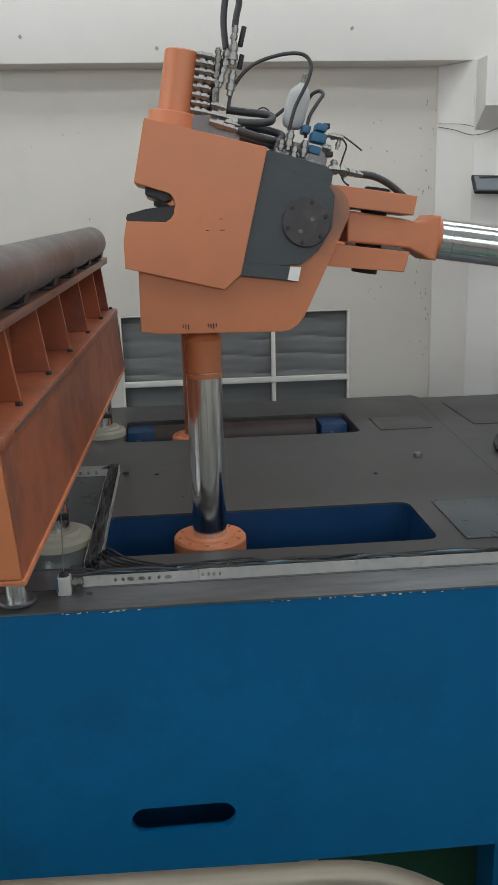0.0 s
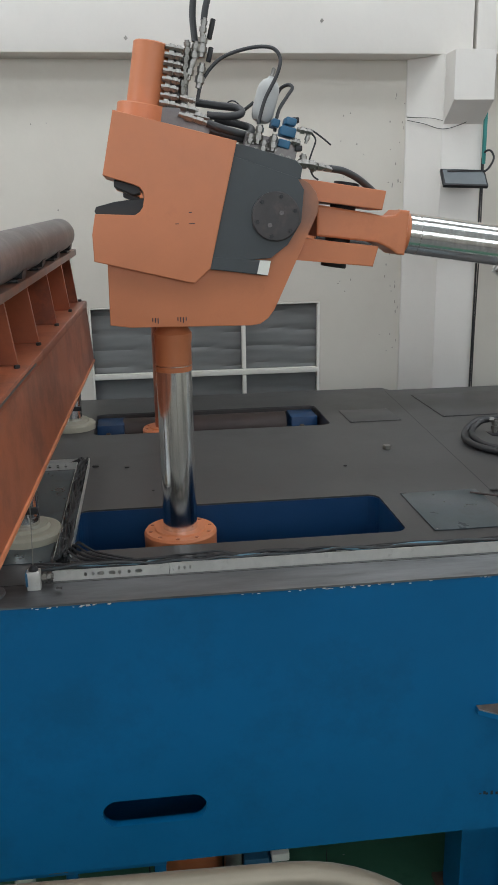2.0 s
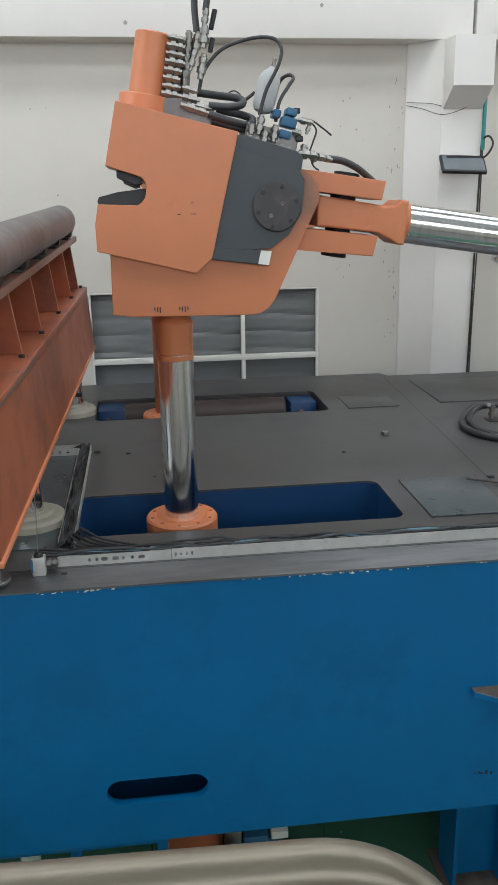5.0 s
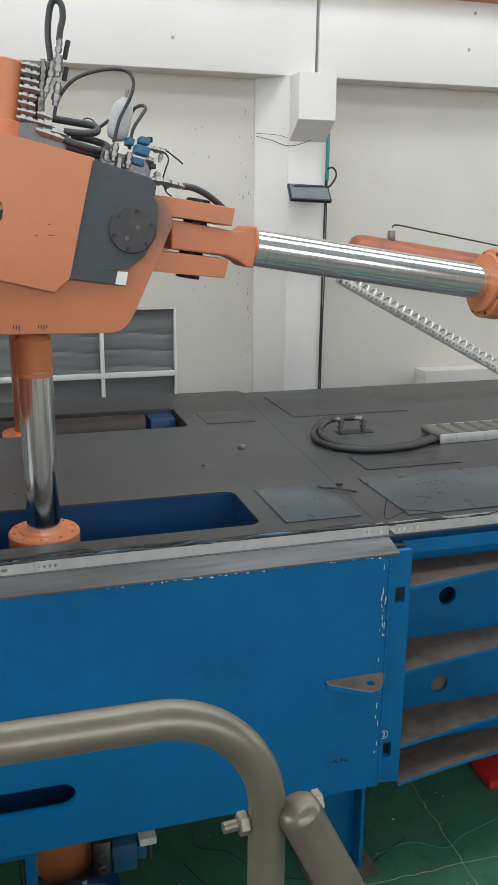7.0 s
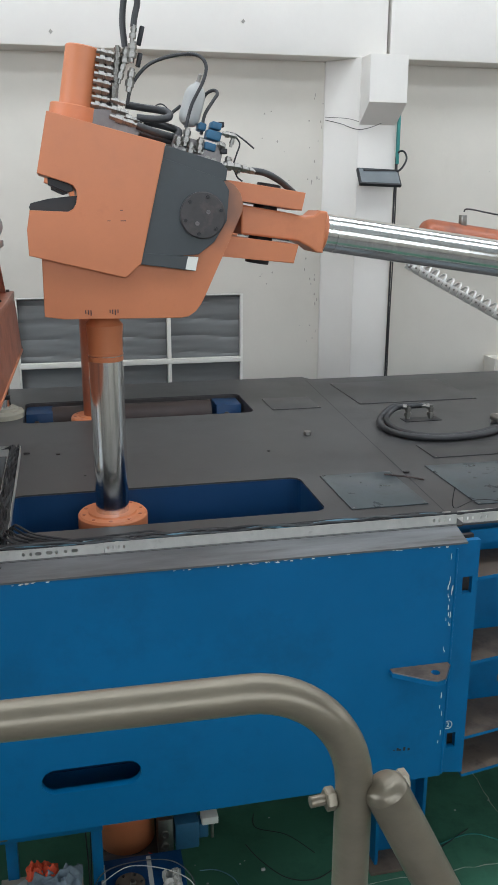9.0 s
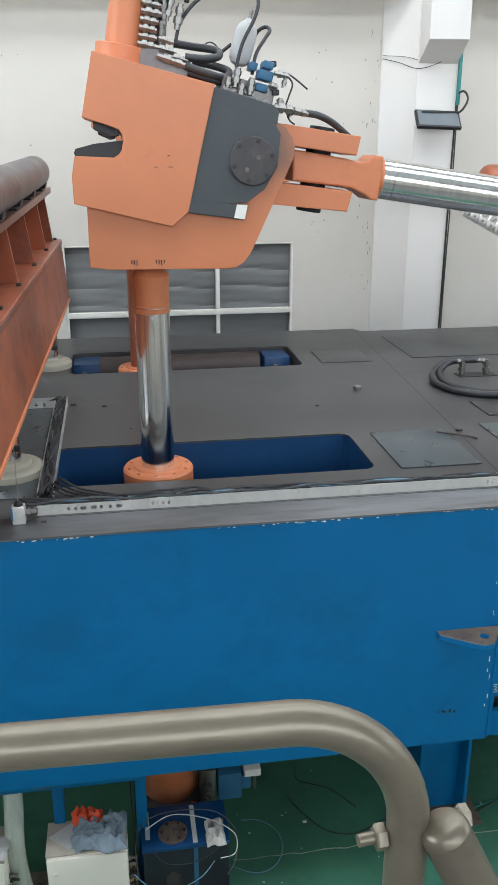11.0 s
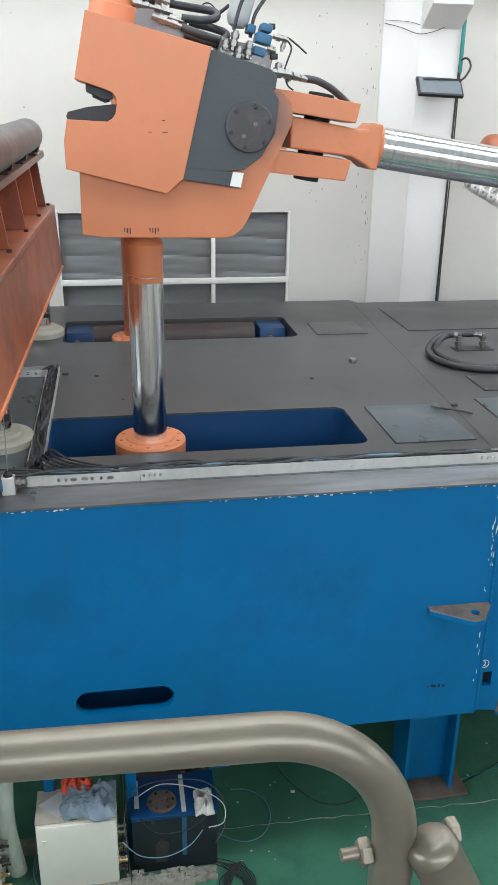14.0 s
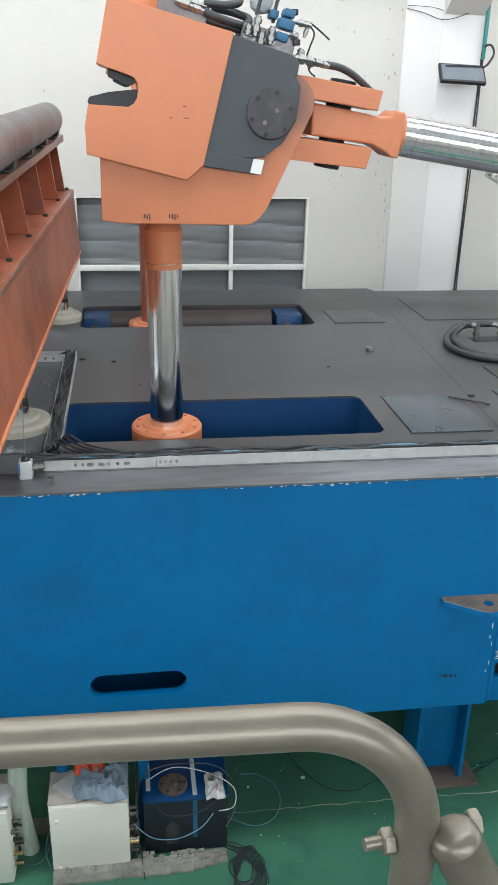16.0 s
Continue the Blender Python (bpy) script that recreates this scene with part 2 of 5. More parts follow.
def lathe(p0, p1, prof, n=32, bm=None, cap=True):
    """prof: (distance along p0-p1 in metres, radius) pairs."""
    own = bmesh.new()
    p0, p1 = Vector(p0), Vector(p1)
    d, u, w = frame_axes(p1 - p0)
    rings = []
    for a, r in prof:
        rings.append([own.verts.new(p0 + d * a + (u * math.cos(2 * math.pi * i / n) + w * math.sin(2 * math.pi * i / n)) * r) for i in range(n)])
    for A, B in zip(rings, rings[1:]):
        for i in range(n):
            own.faces.new((A[i], B[i], B[(i + 1) % n], A[(i + 1) % n]))
    if cap:
        own.faces.new(rings[0])
        own.faces.new(rings[-1][::-1])
    bmesh.ops.recalc_face_normals(own, faces=own.faces[:])
    return join(bm, own)


def cyl(p0, p1, r, n=24, bev=0.0, bm=None):
    h = (Vector(p1) - Vector(p0)).length
    pr = [(0, r), (h, r)] if not bev else [(0, r - bev), (bev * 0.3, r - bev * 0.3), (bev, r), (h - bev, r), (h - bev * 0.3, r - bev * 0.3), (h, r - bev)]
    return lathe(p0, p1, pr, n, bm)


def smooth_path(pts, k=6):
    pts = [Vector(p) for p in pts]
    out = []
    for i in range(len(pts) - 1):
        a, b, c, d = pts[max(i - 1, 0)], pts[i], pts[i + 1], pts[min(i + 2, len(pts) - 1)]
        for j in range(k):
            t = j / k
            out.append(0.5 * (2 * b + (c - a) * t + (2 * a - 5 * b + 4 * c - d) * t * t + (3 * b - a - 3 * c + d) * t ** 3))
    return out + [pts[-1]]


def tube(pts, r, n=10, k=6, bm=None, cap=True):
    own = bmesh.new()
    P = smooth_path(pts, k) if k > 1 else [Vector(p) for p in pts]
    rings, u = [], None
    for i, p in enumerate(P):
        d = (P[min(i + 1, len(P) - 1)] - P[max(i - 1, 0)]).normalized()
        u = frame_axes(d)[1] if u is None else (u - d * u.dot(d)).normalized()
        w = d.cross(u)
        rings.append([own.verts.new(p + (u * math.cos(2 * math.pi * j / n) + w * math.sin(2 * math.pi * j / n)) * r) for j in range(n)])
    for A, B in zip(rings, rings[1:]):
        for j in range(n):
            own.faces.new((A[j], A[(j + 1) % n], B[(j + 1) % n], B[j]))
    if cap:
        own.faces.new(rings[0][::-1])
        own.faces.new(rings[-1])
    bmesh.ops.recalc_face_normals(own, faces=own.faces[:])
    return join(bm, own)


def plate(outer, holes, put, thick, bev=0.0, bm=None):
    """A flat plate with holes: outlines in 2D, put(a, b, c) gives the place, c runs 0 to thick."""
    own = bmesh.new()
    for ring in [outer, *holes]:
        vs = [own.verts.new((a, b, 0)) for a, b in ring]
        for i in range(len(vs)):
            own.edges.new((vs[i], vs[(i + 1) % len(vs)]))
    if holes:
        bmesh.ops.triangle_fill(own, edges=own.edges[:], use_beauty=True, use_dissolve=False)
    else:
        bmesh.ops.contextual_create(own, geom=own.edges[:])
    res = bmesh.ops.extrude_face_region(own, geom=own.faces[:])
    for g in res["geom"]:
        if isinstance(g, bmesh.types.BMVert):
            g.co.z = thick
    if bev:
        es = [e for e in own.edges if len(e.link_faces) == 2 and e.calc_face_angle(0) > 0.9]
        bmesh.ops.bevel(own, geom=es, offset=bev, segments=2, affect="EDGES", profile=0.5)
    for v in own.verts:
        v.co = Vector(put(*v.co))
    bmesh.ops.recalc_face_normals(own, faces=own.faces[:])
    return join(bm, own)


def rounded(x0, x1, y0, y1, r, n=6):
    out = []
    for cx, cy, a0 in ((x1 - r, y1 - r, 0), (x0 + r, y1 - r, 90), (x0 + r, y0 + r, 180), (x1 - r, y0 + r, 270)):
        for i in range(n + 1):
            a = radians(a0 + 90 * i / n)
            out.append((cx + r * math.cos(a), cy + r * math.sin(a)))
    return out


def circle(cx, cy, r, n=20):
    return [(cx + r * math.cos(2 * math.pi * i / n), cy + r * math.sin(2 * math.pi * i / n)) for i in range(n)]


def XZ(y):
    return lambda a, b, c: (a, y + c, b)


def XY(z):
    return lambda a, b, c: (a, b, z + c)


def YZ(x):
    return lambda a, b, c: (x + c, a, b)


def thing(name, at, label="", category="", group="", kind=""):
    ob = new(name)
    ob.location = at
    ob.empty_display_size = 0.1
    ORIGIN[ob] = Vector(at)
    return tagged(ob, label, category, group, kind)


def part(name, bm, material, parent, label="", smooth=True):
    me = bpy.data.meshes.new(name)
    o = ORIGIN[parent] if parent else Vector((0, 0, 0))
    if parent:
        bmesh.ops.translate(bm, verts=bm.verts[:], vec=-o)
    bm.to_mesh(me)
    bm.free()
    for mm in (material if isinstance(material, (list, tuple)) else [material]):
        me.materials.append(mm)
    if smooth:
        for p in me.polygons:
            p.use_smooth = True
        me.set_sharp_from_angle(angle=radians(35))
    ob = new(name, me)
    if parent:
        ob.parent = parent
    ORIGIN[ob] = o
    if label:
        ob["label"] = label
    return ob


def single(name, bm, material, label, category, group="", kind="", smooth=True):
    """A thing of one mesh, its origin at the middle of its base."""
    lo = Vector([min(v.co[i] for v in bm.verts) for i in range(3)])
    hi = Vector([max(v.co[i] for v in bm.verts) for i in range(3)])
    at = Vector(((lo.x + hi.x) / 2, (lo.y + hi.y) / 2, lo.z))
    bmesh.ops.translate(bm, verts=bm.verts[:], vec=-at)
    ob = part(name, bm, material, None, "", smooth)
    ob.location = at
    ORIGIN[ob] = at
    return tagged(ob, label, category, group, kind)


# ---- measures of the place ----
FLOOR = -0.6      # shop floor
DZ = 2.24         # machine deck
FACE = 4.0        # machine front
WALLY = 9.3       # far wall

# ---- the hall ----
fl = single("floor", box(-10, 14, 1.2, WALLY, FLOOR - 0.2, FLOOR), GREEN, "glossy green painted shop floor", "floor", kind="structure", smooth=False)
# unseen floor, grey instead of green to keep green out of the chrome
single("floor_unseen", box(-10, 14, -7.5, 1.2, FLOOR - 0.2, FLOOR), HIDDENFLOOR, "plain grey floor out of view, added for the chrome's reflections", "floor", kind="structure", smooth=False)
for nm, b in (("floor_joint_line", ((0.6, 4.393), (5.5, 4.335), 0.009)), ("floor_joint_line", ((3.07, 3.0), (3.25, 6.4), 0.009))):
    (xa, ya), (xb, yb), w = b
    q = bmesh.new()
    dv = Vector((xb - xa, yb - ya, 0)).normalized()
    nv = Vector((-dv.y, dv.x, 0))
    prev = None
    nseg = 60
    for i in range(nseg + 1):
        p = Vector((xa, ya, FLOOR)).lerp(Vector((xb, yb, FLOOR)), i / nseg) + nv * random.uniform(-0.012, 0.012)
        ww = w * random.uniform(0.35, 1.2) / 2
        cur = [q.verts.new(p + nv * ww + Vector((0, 0, 0.003))), q.verts.new(p - nv * ww + Vector((0, 0, 0.003)))]
        if prev:
            q.faces.new((prev[0], prev[1], cur[1], cur[0]))
        prev = cur
    single(nm, q, LINE, "worn pale joint line in the green floor", "floor joint", kind="structure", smooth=False)

WX0, WX1, WZ0, WZ1 = -0.55, 2.0, 0.9, 3.13
single("wall_north", plate([(-10, FLOOR), (14, FLOOR), (14, 9.6), (-10, 9.6)], [[(WX0, WZ0), (WX1, WZ0), (WX1, WZ1), (WX0, WZ1)]], XZ(WALLY), 0.3), WALL,
       "off-white plastered factory wall with a wide window", "wall", kind="structure", smooth=False)
single("wall_south", box(-10, 14, -7.8, -7.5, FLOOR, 9.6), WALL, "plain off-white wall behind the walkway", "wall", kind="structure", smooth=False)
single("wall_west", box(-10.3, -10, -7.5, WALLY, FLOOR, 9.6), WALL, "plain off-white side wall", "wall", kind="structure", smooth=False)
single("wall_east", box(14, 14.3, -7.5, WALLY, FLOOR, 9.6), WALL, "plain off-white side wall", "wall", kind="structure", smooth=False)
single("ceiling", box(-10, 14, -7.5, WALLY, 9.6, 9.75), ROOF, "grey sheet roof over the hall", "ceiling", kind="structure", smooth=False)
for y in (2.4, 6.4):
    single("roof_light", box(-8.2, 12.2, y - 0.9, y + 0.9, 9.5, 9.59), SKYL, "milky white roof light strip in the ceiling", "roof light", kind="structure", smooth=False)
single("window_south", box(-6, 9, -7.49, -7.44, 4.9, 7.5), SKYL, "added glowing band of milky glass high in the wall, out of view", "window", kind="structure", smooth=False)
single("window_west", box(-9.99, -9.93, -2.5, 6.5, 4.7, 7.3), SKYL, "added glowing band of milky glass high in the wall, out of view", "window", kind="structure", smooth=False)

# glowing panel added to go with the east fill
single("fill_panel_east", box(13.93, 13.99, -2.5, 6.5, 4.7, 7.3), SKYL, "added glowing band of milky glass high in the wall, out of view", "window", kind="structure", smooth=False)

# upper crane girder, cut by a movement joint beside the column
single("girder_west", box(-10, 3.50, 8.95, WALLY + 0.01, 5.62, 6.5, 0.012), BEAMW, "white painted concrete crane girder along the wall", "beam", kind="structure")
single("girder_east", box(3.535, 14, 8.95, WALLY + 0.01, 5.62, 6.5, 0.012), BEAMW, "white painted concrete crane girder along the wall", "beam", kind="structure")
cr = thing("crane_rail", (2, 8.9, 6.5), "faded orange crane rail on the girder", "rail", kind="structure")
part("foot", box(-10, 14, 8.80, 9.04, 6.502, 6.525, 0.004), CRANERAIL, cr)
part("web", box(-10, 14, 8.87, 8.97, 6.525, 6.56), CRANERAIL, cr, smooth=False)
part("head", box(-10, 14, 8.84, 9.0, 6.56, 6.605, 0.008), CRANERAIL, cr)
for x in (4.05, 5.6, 7.1):
    part("rail_clip", box(x - 0.035, x + 0.035, 8.79, 8.88, 6.5255, 6.575, 0.006), FRAMEW, cr, "pale rail clip")
for x, z in ((-1.30, 5.86), (-1.32, 6.2), (1.93, 5.92), (1.92, 6.3), (5.35, 6.0), (5.40, 6.38), (0.0, 5.75)):
    q = plate([(x - 0.02, z), (x, z - 0.022), (x + 0.02, z), (x, z + 0.022)], [], XZ(8.938), 0.012)
    single("bolt_hole_cap", q, CHIP, "small grey square fixing on the white girder", "fixing", group="girder fixings", smooth=False)
# column with pilaster and corbel
col = thing("column", (3.35, 9.1, FLOOR), "white concrete column with a sloped corbel under the crane girder", "column", kind="structure")
part("shaft", box(3.19, 3.62, 8.9, WALLY + 0.01, FLOOR, 5.62, 0.015), BEAMW, col)
part("pilaster", plate([(2.92, WALLY + 0.01), (2.92, 9.262), (3.06, 9.12), (3.19, 8.915), (3.19, WALLY + 0.01)], [], XY(FLOOR), 5.62 - FLOOR, 0.006), BEAMW, col)
part("corbel", plate([(8.62, 5.615), (8.9, 5.615), (8.9, 4.95), (8.62, 5.15)], [], YZ(3.2), 0.42, 0.008), BEAMW, col)

# window of the far wall: cream frame, mullions, transom, panes backed with sheeting
win = thing("window_1", (0.72, WALLY, WZ0), "cream framed factory window backed with grey sheeting", "window", kind="structure")
fr = plate([(WX0 + 0.002, WZ0 + 0.002), (WX1 - 0.002, WZ0 + 0.002), (WX1 - 0.002, WZ1 - 0.002), (WX0 + 0.002, WZ1 - 0.002)], [[(WX0 + 0.02, WZ0 + 0.06), (WX1 - 0.03, WZ0 + 0.06), (WX1 - 0.03, WZ1 - 0.014), (WX0 + 0.02, WZ1 - 0.014)]], XZ(WALLY - 0.005), 0.06, 0.003)
part("window_frame", fr, FRAMEW, win)
part("transom", box(WX0 + 0.02, WX1 - 0.03, WALLY - 0.02, WALLY + 0.04, 2.34, 2.40, 0.005), FRAMEW, win)
for x in (0.29, 1.135):
    part("mullion", box(x - 0.022, x + 0.022, WALLY - 0.016, WALLY + 0.035, WZ0 + 0.06, WZ1 - 0.03, 0.004), FRAMEW, win)
for x0, x1 in ((WX0 + 0.02, 0.268), (0.312, 1.113), (1.157, WX1 - 0.03)):
    for z0, z1 in ((WZ0 + 0.06, 2.34), (2.40, WZ1 - 0.03)):
        q = bmesh.new()
        nx, nz = 10, 22
        g = [[q.verts.new((x0 + (x1 - x0) * i / nx, WALLY + 0.06 + 0.010 * noise.noise((x0 + i * 0.17, j * 0.5, z0)) + (0.011 if (j + (i > 6)) % 6 == 2 else 0.0), z0 + (z1 - z0) * j / nz)) for i in range(nx + 1)] for j in range(nz + 1)]
        for j in range(nz):
            for i in range(nx):
                q.faces.new((g[j][i], g[j][i + 1], g[j + 1][i + 1], g[j + 1][i]))
        part("pane", q, SHEET, win, "grey sheeting with sagging folds")
single("window_backing", box(WX0 - 0.1, WX1 + 0.1, WALLY + 0.31, WALLY + 0.35, WZ0 - 0.1, WZ1 + 0.1), ROOF, "plain panel closing the window outside", "panel", kind="structure", smooth=False)

# ---- the blue machine base ----
base = thing("machine_base", (0.5, 6.3, FLOOR), "large blue welded steel press frame with grey deck", "machine frame")
SL1, SL2 = (-0.45, 1.56, 4.58, 5.28), (-0.45, 1.68, 7.24, 8.04)
deck_out = [(-3.2, 4.165), (2.30, 4.165), (2.30, 4.176), (8.0, 4.176), (8.0, 8.6), (2.62, 8.6), (2.56, 8.74), (-3.2, 8.74)]
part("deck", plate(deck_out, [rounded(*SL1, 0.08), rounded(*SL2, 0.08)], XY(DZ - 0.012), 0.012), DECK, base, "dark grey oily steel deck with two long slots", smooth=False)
# near slot takes the shade-darkened blue, rear slot a plain dark grey
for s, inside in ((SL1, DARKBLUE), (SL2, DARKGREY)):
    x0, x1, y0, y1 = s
    part("slot_lining", plate(rounded(x0 - 0.015, x1 + 0.015, y0 - 0.015, y1 + 0.015, 0.09), [rounded(x0 + 0.002, x1 - 0.002, y0 + 0.002, y1 - 0.002, 0.08)], XY(DZ - 0.75), 0.737), inside, base, "dark slot wall", smooth=False)
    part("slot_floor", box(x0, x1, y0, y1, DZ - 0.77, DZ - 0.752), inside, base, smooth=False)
front = [(-3.2, 0.56), (2.19, 0.56), (2.19, 2.184), (-3.2, 2.184)]
part("front_panel", plate(front, [rounded(-0.315, 0.262, 0.825, 0.988, 0.081, 8)], XZ(FACE), 0.05, 0.0), BLUE, base, "blue painted front plate with an oblong hole", smooth=False)
part("front_cap", plate([(FACE - 0.005, 2.185), (FACE - 0.005, 2.196), (4.163, 2.238), (4.163, 2.19)], [], YZ(-3.2), 5.46), STEEL, base, "bare steel front edge with chipped paint")
part("bottom_plate", box(-3.2, 2.19, 4.05, 4.6, 0.56, 0.60), BLUE, base, smooth=False)
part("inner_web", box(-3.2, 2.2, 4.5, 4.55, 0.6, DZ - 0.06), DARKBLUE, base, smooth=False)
part("side_web", box(2.16, 2.192, 4.05, 4.5, 0.6, 2.19), BLUE, base, smooth=False)
part("end_flange", plate([(2.196, 0.56), (2.36, 0.54), (2.36, 2.19), (2.196, 2.19)], [[(2.26, 1.84), (2.325, 1.84), (2.325, 1.95), (2.26, 1.95)], [(2.235, 0.74), (2.295, 0.74), (2.295, 0.85), (2.235, 0.85)]], XZ(4.03), 0.04), BLUE, base, "blue joint flange with two square notches", smooth=False)
part("weld_seam", tube([(2.195, 3.997, 0.58), (2.197, 3.997, 1.3), (2.195, 3.997, 2.16)], 0.008, 6, 3), BLUE, base)
part("flange_backing", box(2.2, 2.36, 4.12, 4.15, 0.56, 2.19), DARKGREY, base, smooth=False)
H1, H2 = (2.864, 4.42, 1.64), (2.852, 4.42, 0.954)
part("bay_web", plate([(2.36, 0.5), (8, 0.5), (8, 2.18), (2.36, 2.18)], [circle(H1[0], H1[2], 0.066), circle(H2[0], H2[2], 0.066)], XZ(4.42), 0.03), BLUE, base, "blue web plate with round holes", smooth=False)
part("hole_plug", cyl((H2[0], 4.455, H2[2]), (H2[0], 4.48, H2[2]), 0.09, 20), BROWN, base, "bare brown disc behind a hole")
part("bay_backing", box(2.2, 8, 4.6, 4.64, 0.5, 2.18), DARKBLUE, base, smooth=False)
for z in (1.918, 1.333, 0.785, 0.498):
    q = plate([(2.362, 4.03), (2.55, 4.06), (2.9, 4.12), (3.4, 4.18), (8, 4.21), (8, 4.418), (2.362, 4.418)], [], XY(z), 0.022)
    rib = part("rib", q, [BLUE, BROWN], base, "rib with bare brown primer on top", smooth=False)
    for p in rib.data.polygons:
        if p.normal.z > 0.9:
            p.material_index = 1
part("deck_skirt", box(2.37, 8, 4.18, 4.2, 2.10, 2.188), BLUE, base, smooth=False)
part("back_panel", box(-3.2, 8, 8.5, 8.55, 0.5, 2.18), BLUE, base, smooth=False)
# legs
for x in (2.17, -2.7):
    leg = part("leg", box(x - 0.17, x + 0.17, 4.64, 4.67, FLOOR + 0.03, 0.56), BLUE, base, "blue H-section leg on a base plate", smooth=False)
    part("flange", box(x - 0.19, x - 0.165, 4.51, 4.8, FLOOR + 0.03, 0.56), BLUE, leg, smooth=False)
    part("flange", box(x + 0.165, x + 0.19, 4.51, 4.8, FLOOR + 0.03, 0.56), BLUE, leg, smooth=False)
    part("foot_plate", box(x - 0.24, x + 0.3, 4.44, 4.9, FLOOR, FLOOR + 0.03, 0.004), BROWN, leg)
# lifting lug
part("worn_lug_edge", tube([(1.80, 3.957, 1.393), (1.98, 3.832, 1.393), (2.03, 3.807, 1.393), (2.09, 3.822, 1.393), (2.183, 3.96, 1.393)], 0.004, 6, 1), STEEL, base, "lug edge rubbed to bright metal")
lug = part("lifting_lug", plate([(1.80, 3.998), (2.185, 3.998), (2.185, 3.96), (2.09, 3.82), (2.03, 3.805), (1.98, 3.83), (1.80, 3.955)], [circle(2.06, 3.90, 0.028, 14)], XY(1.36), 0.035, 0.0), [BLUE, BROWN], base, "blue lug plate with a worn top and a round hole", smooth=False)
for p in lug.data.polygons:
    if p.normal.z > 0.9:
        p.material_index = 1

# ---- the hydraulic clamping units ----


def screw(p, d, r, h, n=6):
    d = Vector(d).normalized()
    return lathe(Vector(p), Vector(p) + d, [(0, r), (h * 0.8, r), (h, r * 0.85)], n)


def fitting(p0, p1, r):
    """Swivel nut, hex body and collar along one line."""
    p0, p1 = Vector(p0), Vector(p1)
    h = (p1 - p0).length
    q = lathe(p0, p1, [(0, r * 0.62), (h * 0.22, r * 0.62), (h * 0.22, r), (h * 0.48, r), (h * 0.5, r * 0.7), (h * 0.62, r * 0.7), (h * 0.63, r * 0.9), (h * 0.86, r * 0.9), (h * 0.88, r * 0.6), (h, r * 0.6)], 6)
    return q


YC = 4.96


def clamp_unit(yc, detail):
    s = yc - YC
    U = lambda p: (p[0], p[1] + s, p[2])
    lift = thing("lift_cylinder", (0.207, yc, DZ - 0.75), "upright chrome hydraulic rod in an orange flange in the deck slot", "hydraulic cylinder", group="lift cylinders")
    part("barrel", cyl((0.207, yc, DZ - 0.748), (0.207, yc, 2.02), 0.2, 40), ORANGE, lift)
    q = lathe((0.207, yc, 2.0), (0.207, yc, 3), [(0, 0.218), (0.012, 0.226), (0.185, 0.226), (0.2, 0.215), (0.2, 0.16), (0.212, 0.155), (0.212, 0.112)], 48)
    part("flange", q, ORANGE, lift)
    for i in range(10):
        a = 2 * math.pi * (i + 0.3) / 10
        part("flange_bolt", screw((0.207 + 0.19 * math.cos(a), yc + 0.19 * math.sin(a), 2.198), (0, 0, 1), 0.012, 0.006), RUSTORANGE, lift)
    part("rod", cyl((0.207, yc, 2.05), (0.207, yc, 3.24), 0.107, 48), CHROME if detail else RUSTORANGE, lift, "mirror-bright chrome rod" if detail else "red-brown painted rod")
    q = lathe((0.207, yc, 3.2), (0.207, yc, 4), [(0, 0.1), (0.006, 0.109), (0.034, 0.109), (0.036, 0.106), (0.042, 0.106), (0.044, 0.110), (0.05, 0.110), (0.052, 0.107), (0.16, 0.108), (0.205, 0.113), (0.228, 0.114), (0.255, 0.094), (0.3, 0.088)], 44)
    part("rod_end", q, ORANGE, lift, "orange rod end collar")

    head = thing("clamping_unit", (0.4, yc, 3.49), "orange clamping head with a jaw notch and grey side plate", "clamping unit", group="clamping units")
    outline = [(-0.064, 4.627), (-0.135, 4.306), (0.025, 4.256), (0.055, 4.243), (0.072, 4.218), (0.076, 4.185), (0.068, 4.142), (0.05, 4.117), (0.024, 4.101), (-0.186, 4.11), (-0.207, 4.004), (-0.205, 3.863), (0.328, 3.734), (0.419, 3.813), (0.577, 4.471)]
    part("clamp_block", plate(outline, [], XZ(yc - 0.3), 0.6, 0.004), ORANGE, head, "orange painted block with a notch", smooth=False)
    part("lower_jaw", plate([(-0.19, 4.125), (-0.18, 4.147), (-0.08, 4.172), (0.055, 4.187), (0.1, 4.187), (0.1, 4.09), (-0.18, 4.10)], [], XZ(yc - 0.25), 0.5, 0.004), BLACK, head, "dark worn steel jaw", smooth=False)
    part("upper_jaw", plate([(-0.08, 4.285), (0.05, 4.255), (0.06, 4.215), (0.02, 4.205), (-0.08, 4.248)], [], XZ(yc - 0.23), 0.46, 0.004), BLACK, head, "dark worn steel jaw", smooth=False)
    body = [(-0.136, 3.95), (-0.142, 3.513), (-0.031, 3.497), (0.648, 3.488), (0.695, 3.495), (0.74, 3.525), (0.775, 3.57), (0.80, 3.62), (1.025, 4.1), (1.03, 4.15), (1.015, 4.205), (0.98, 4.25), (0.93, 4.28), (0.86, 4.29), (0.5, 4.25)]
    part("body", plate(body, [], XZ(yc - 0.25), 0.5, 0.004), SOOTED, head, "orange lower body with an oil smudge", smooth=False)
    gy = yc - 0.285
    grey = [(0.45, 4.42), (0.572, 4.391), (0.905, 4.28), (0.94, 4.22), (0.925, 4.05), (0.85, 3.93), (0.755, 3.86), (0.43, 3.84)]
    part("side_plate", plate(grey, [], XZ(gy), 0.03, 0.003), GREY, head, "grey painted side plate", smooth=False)
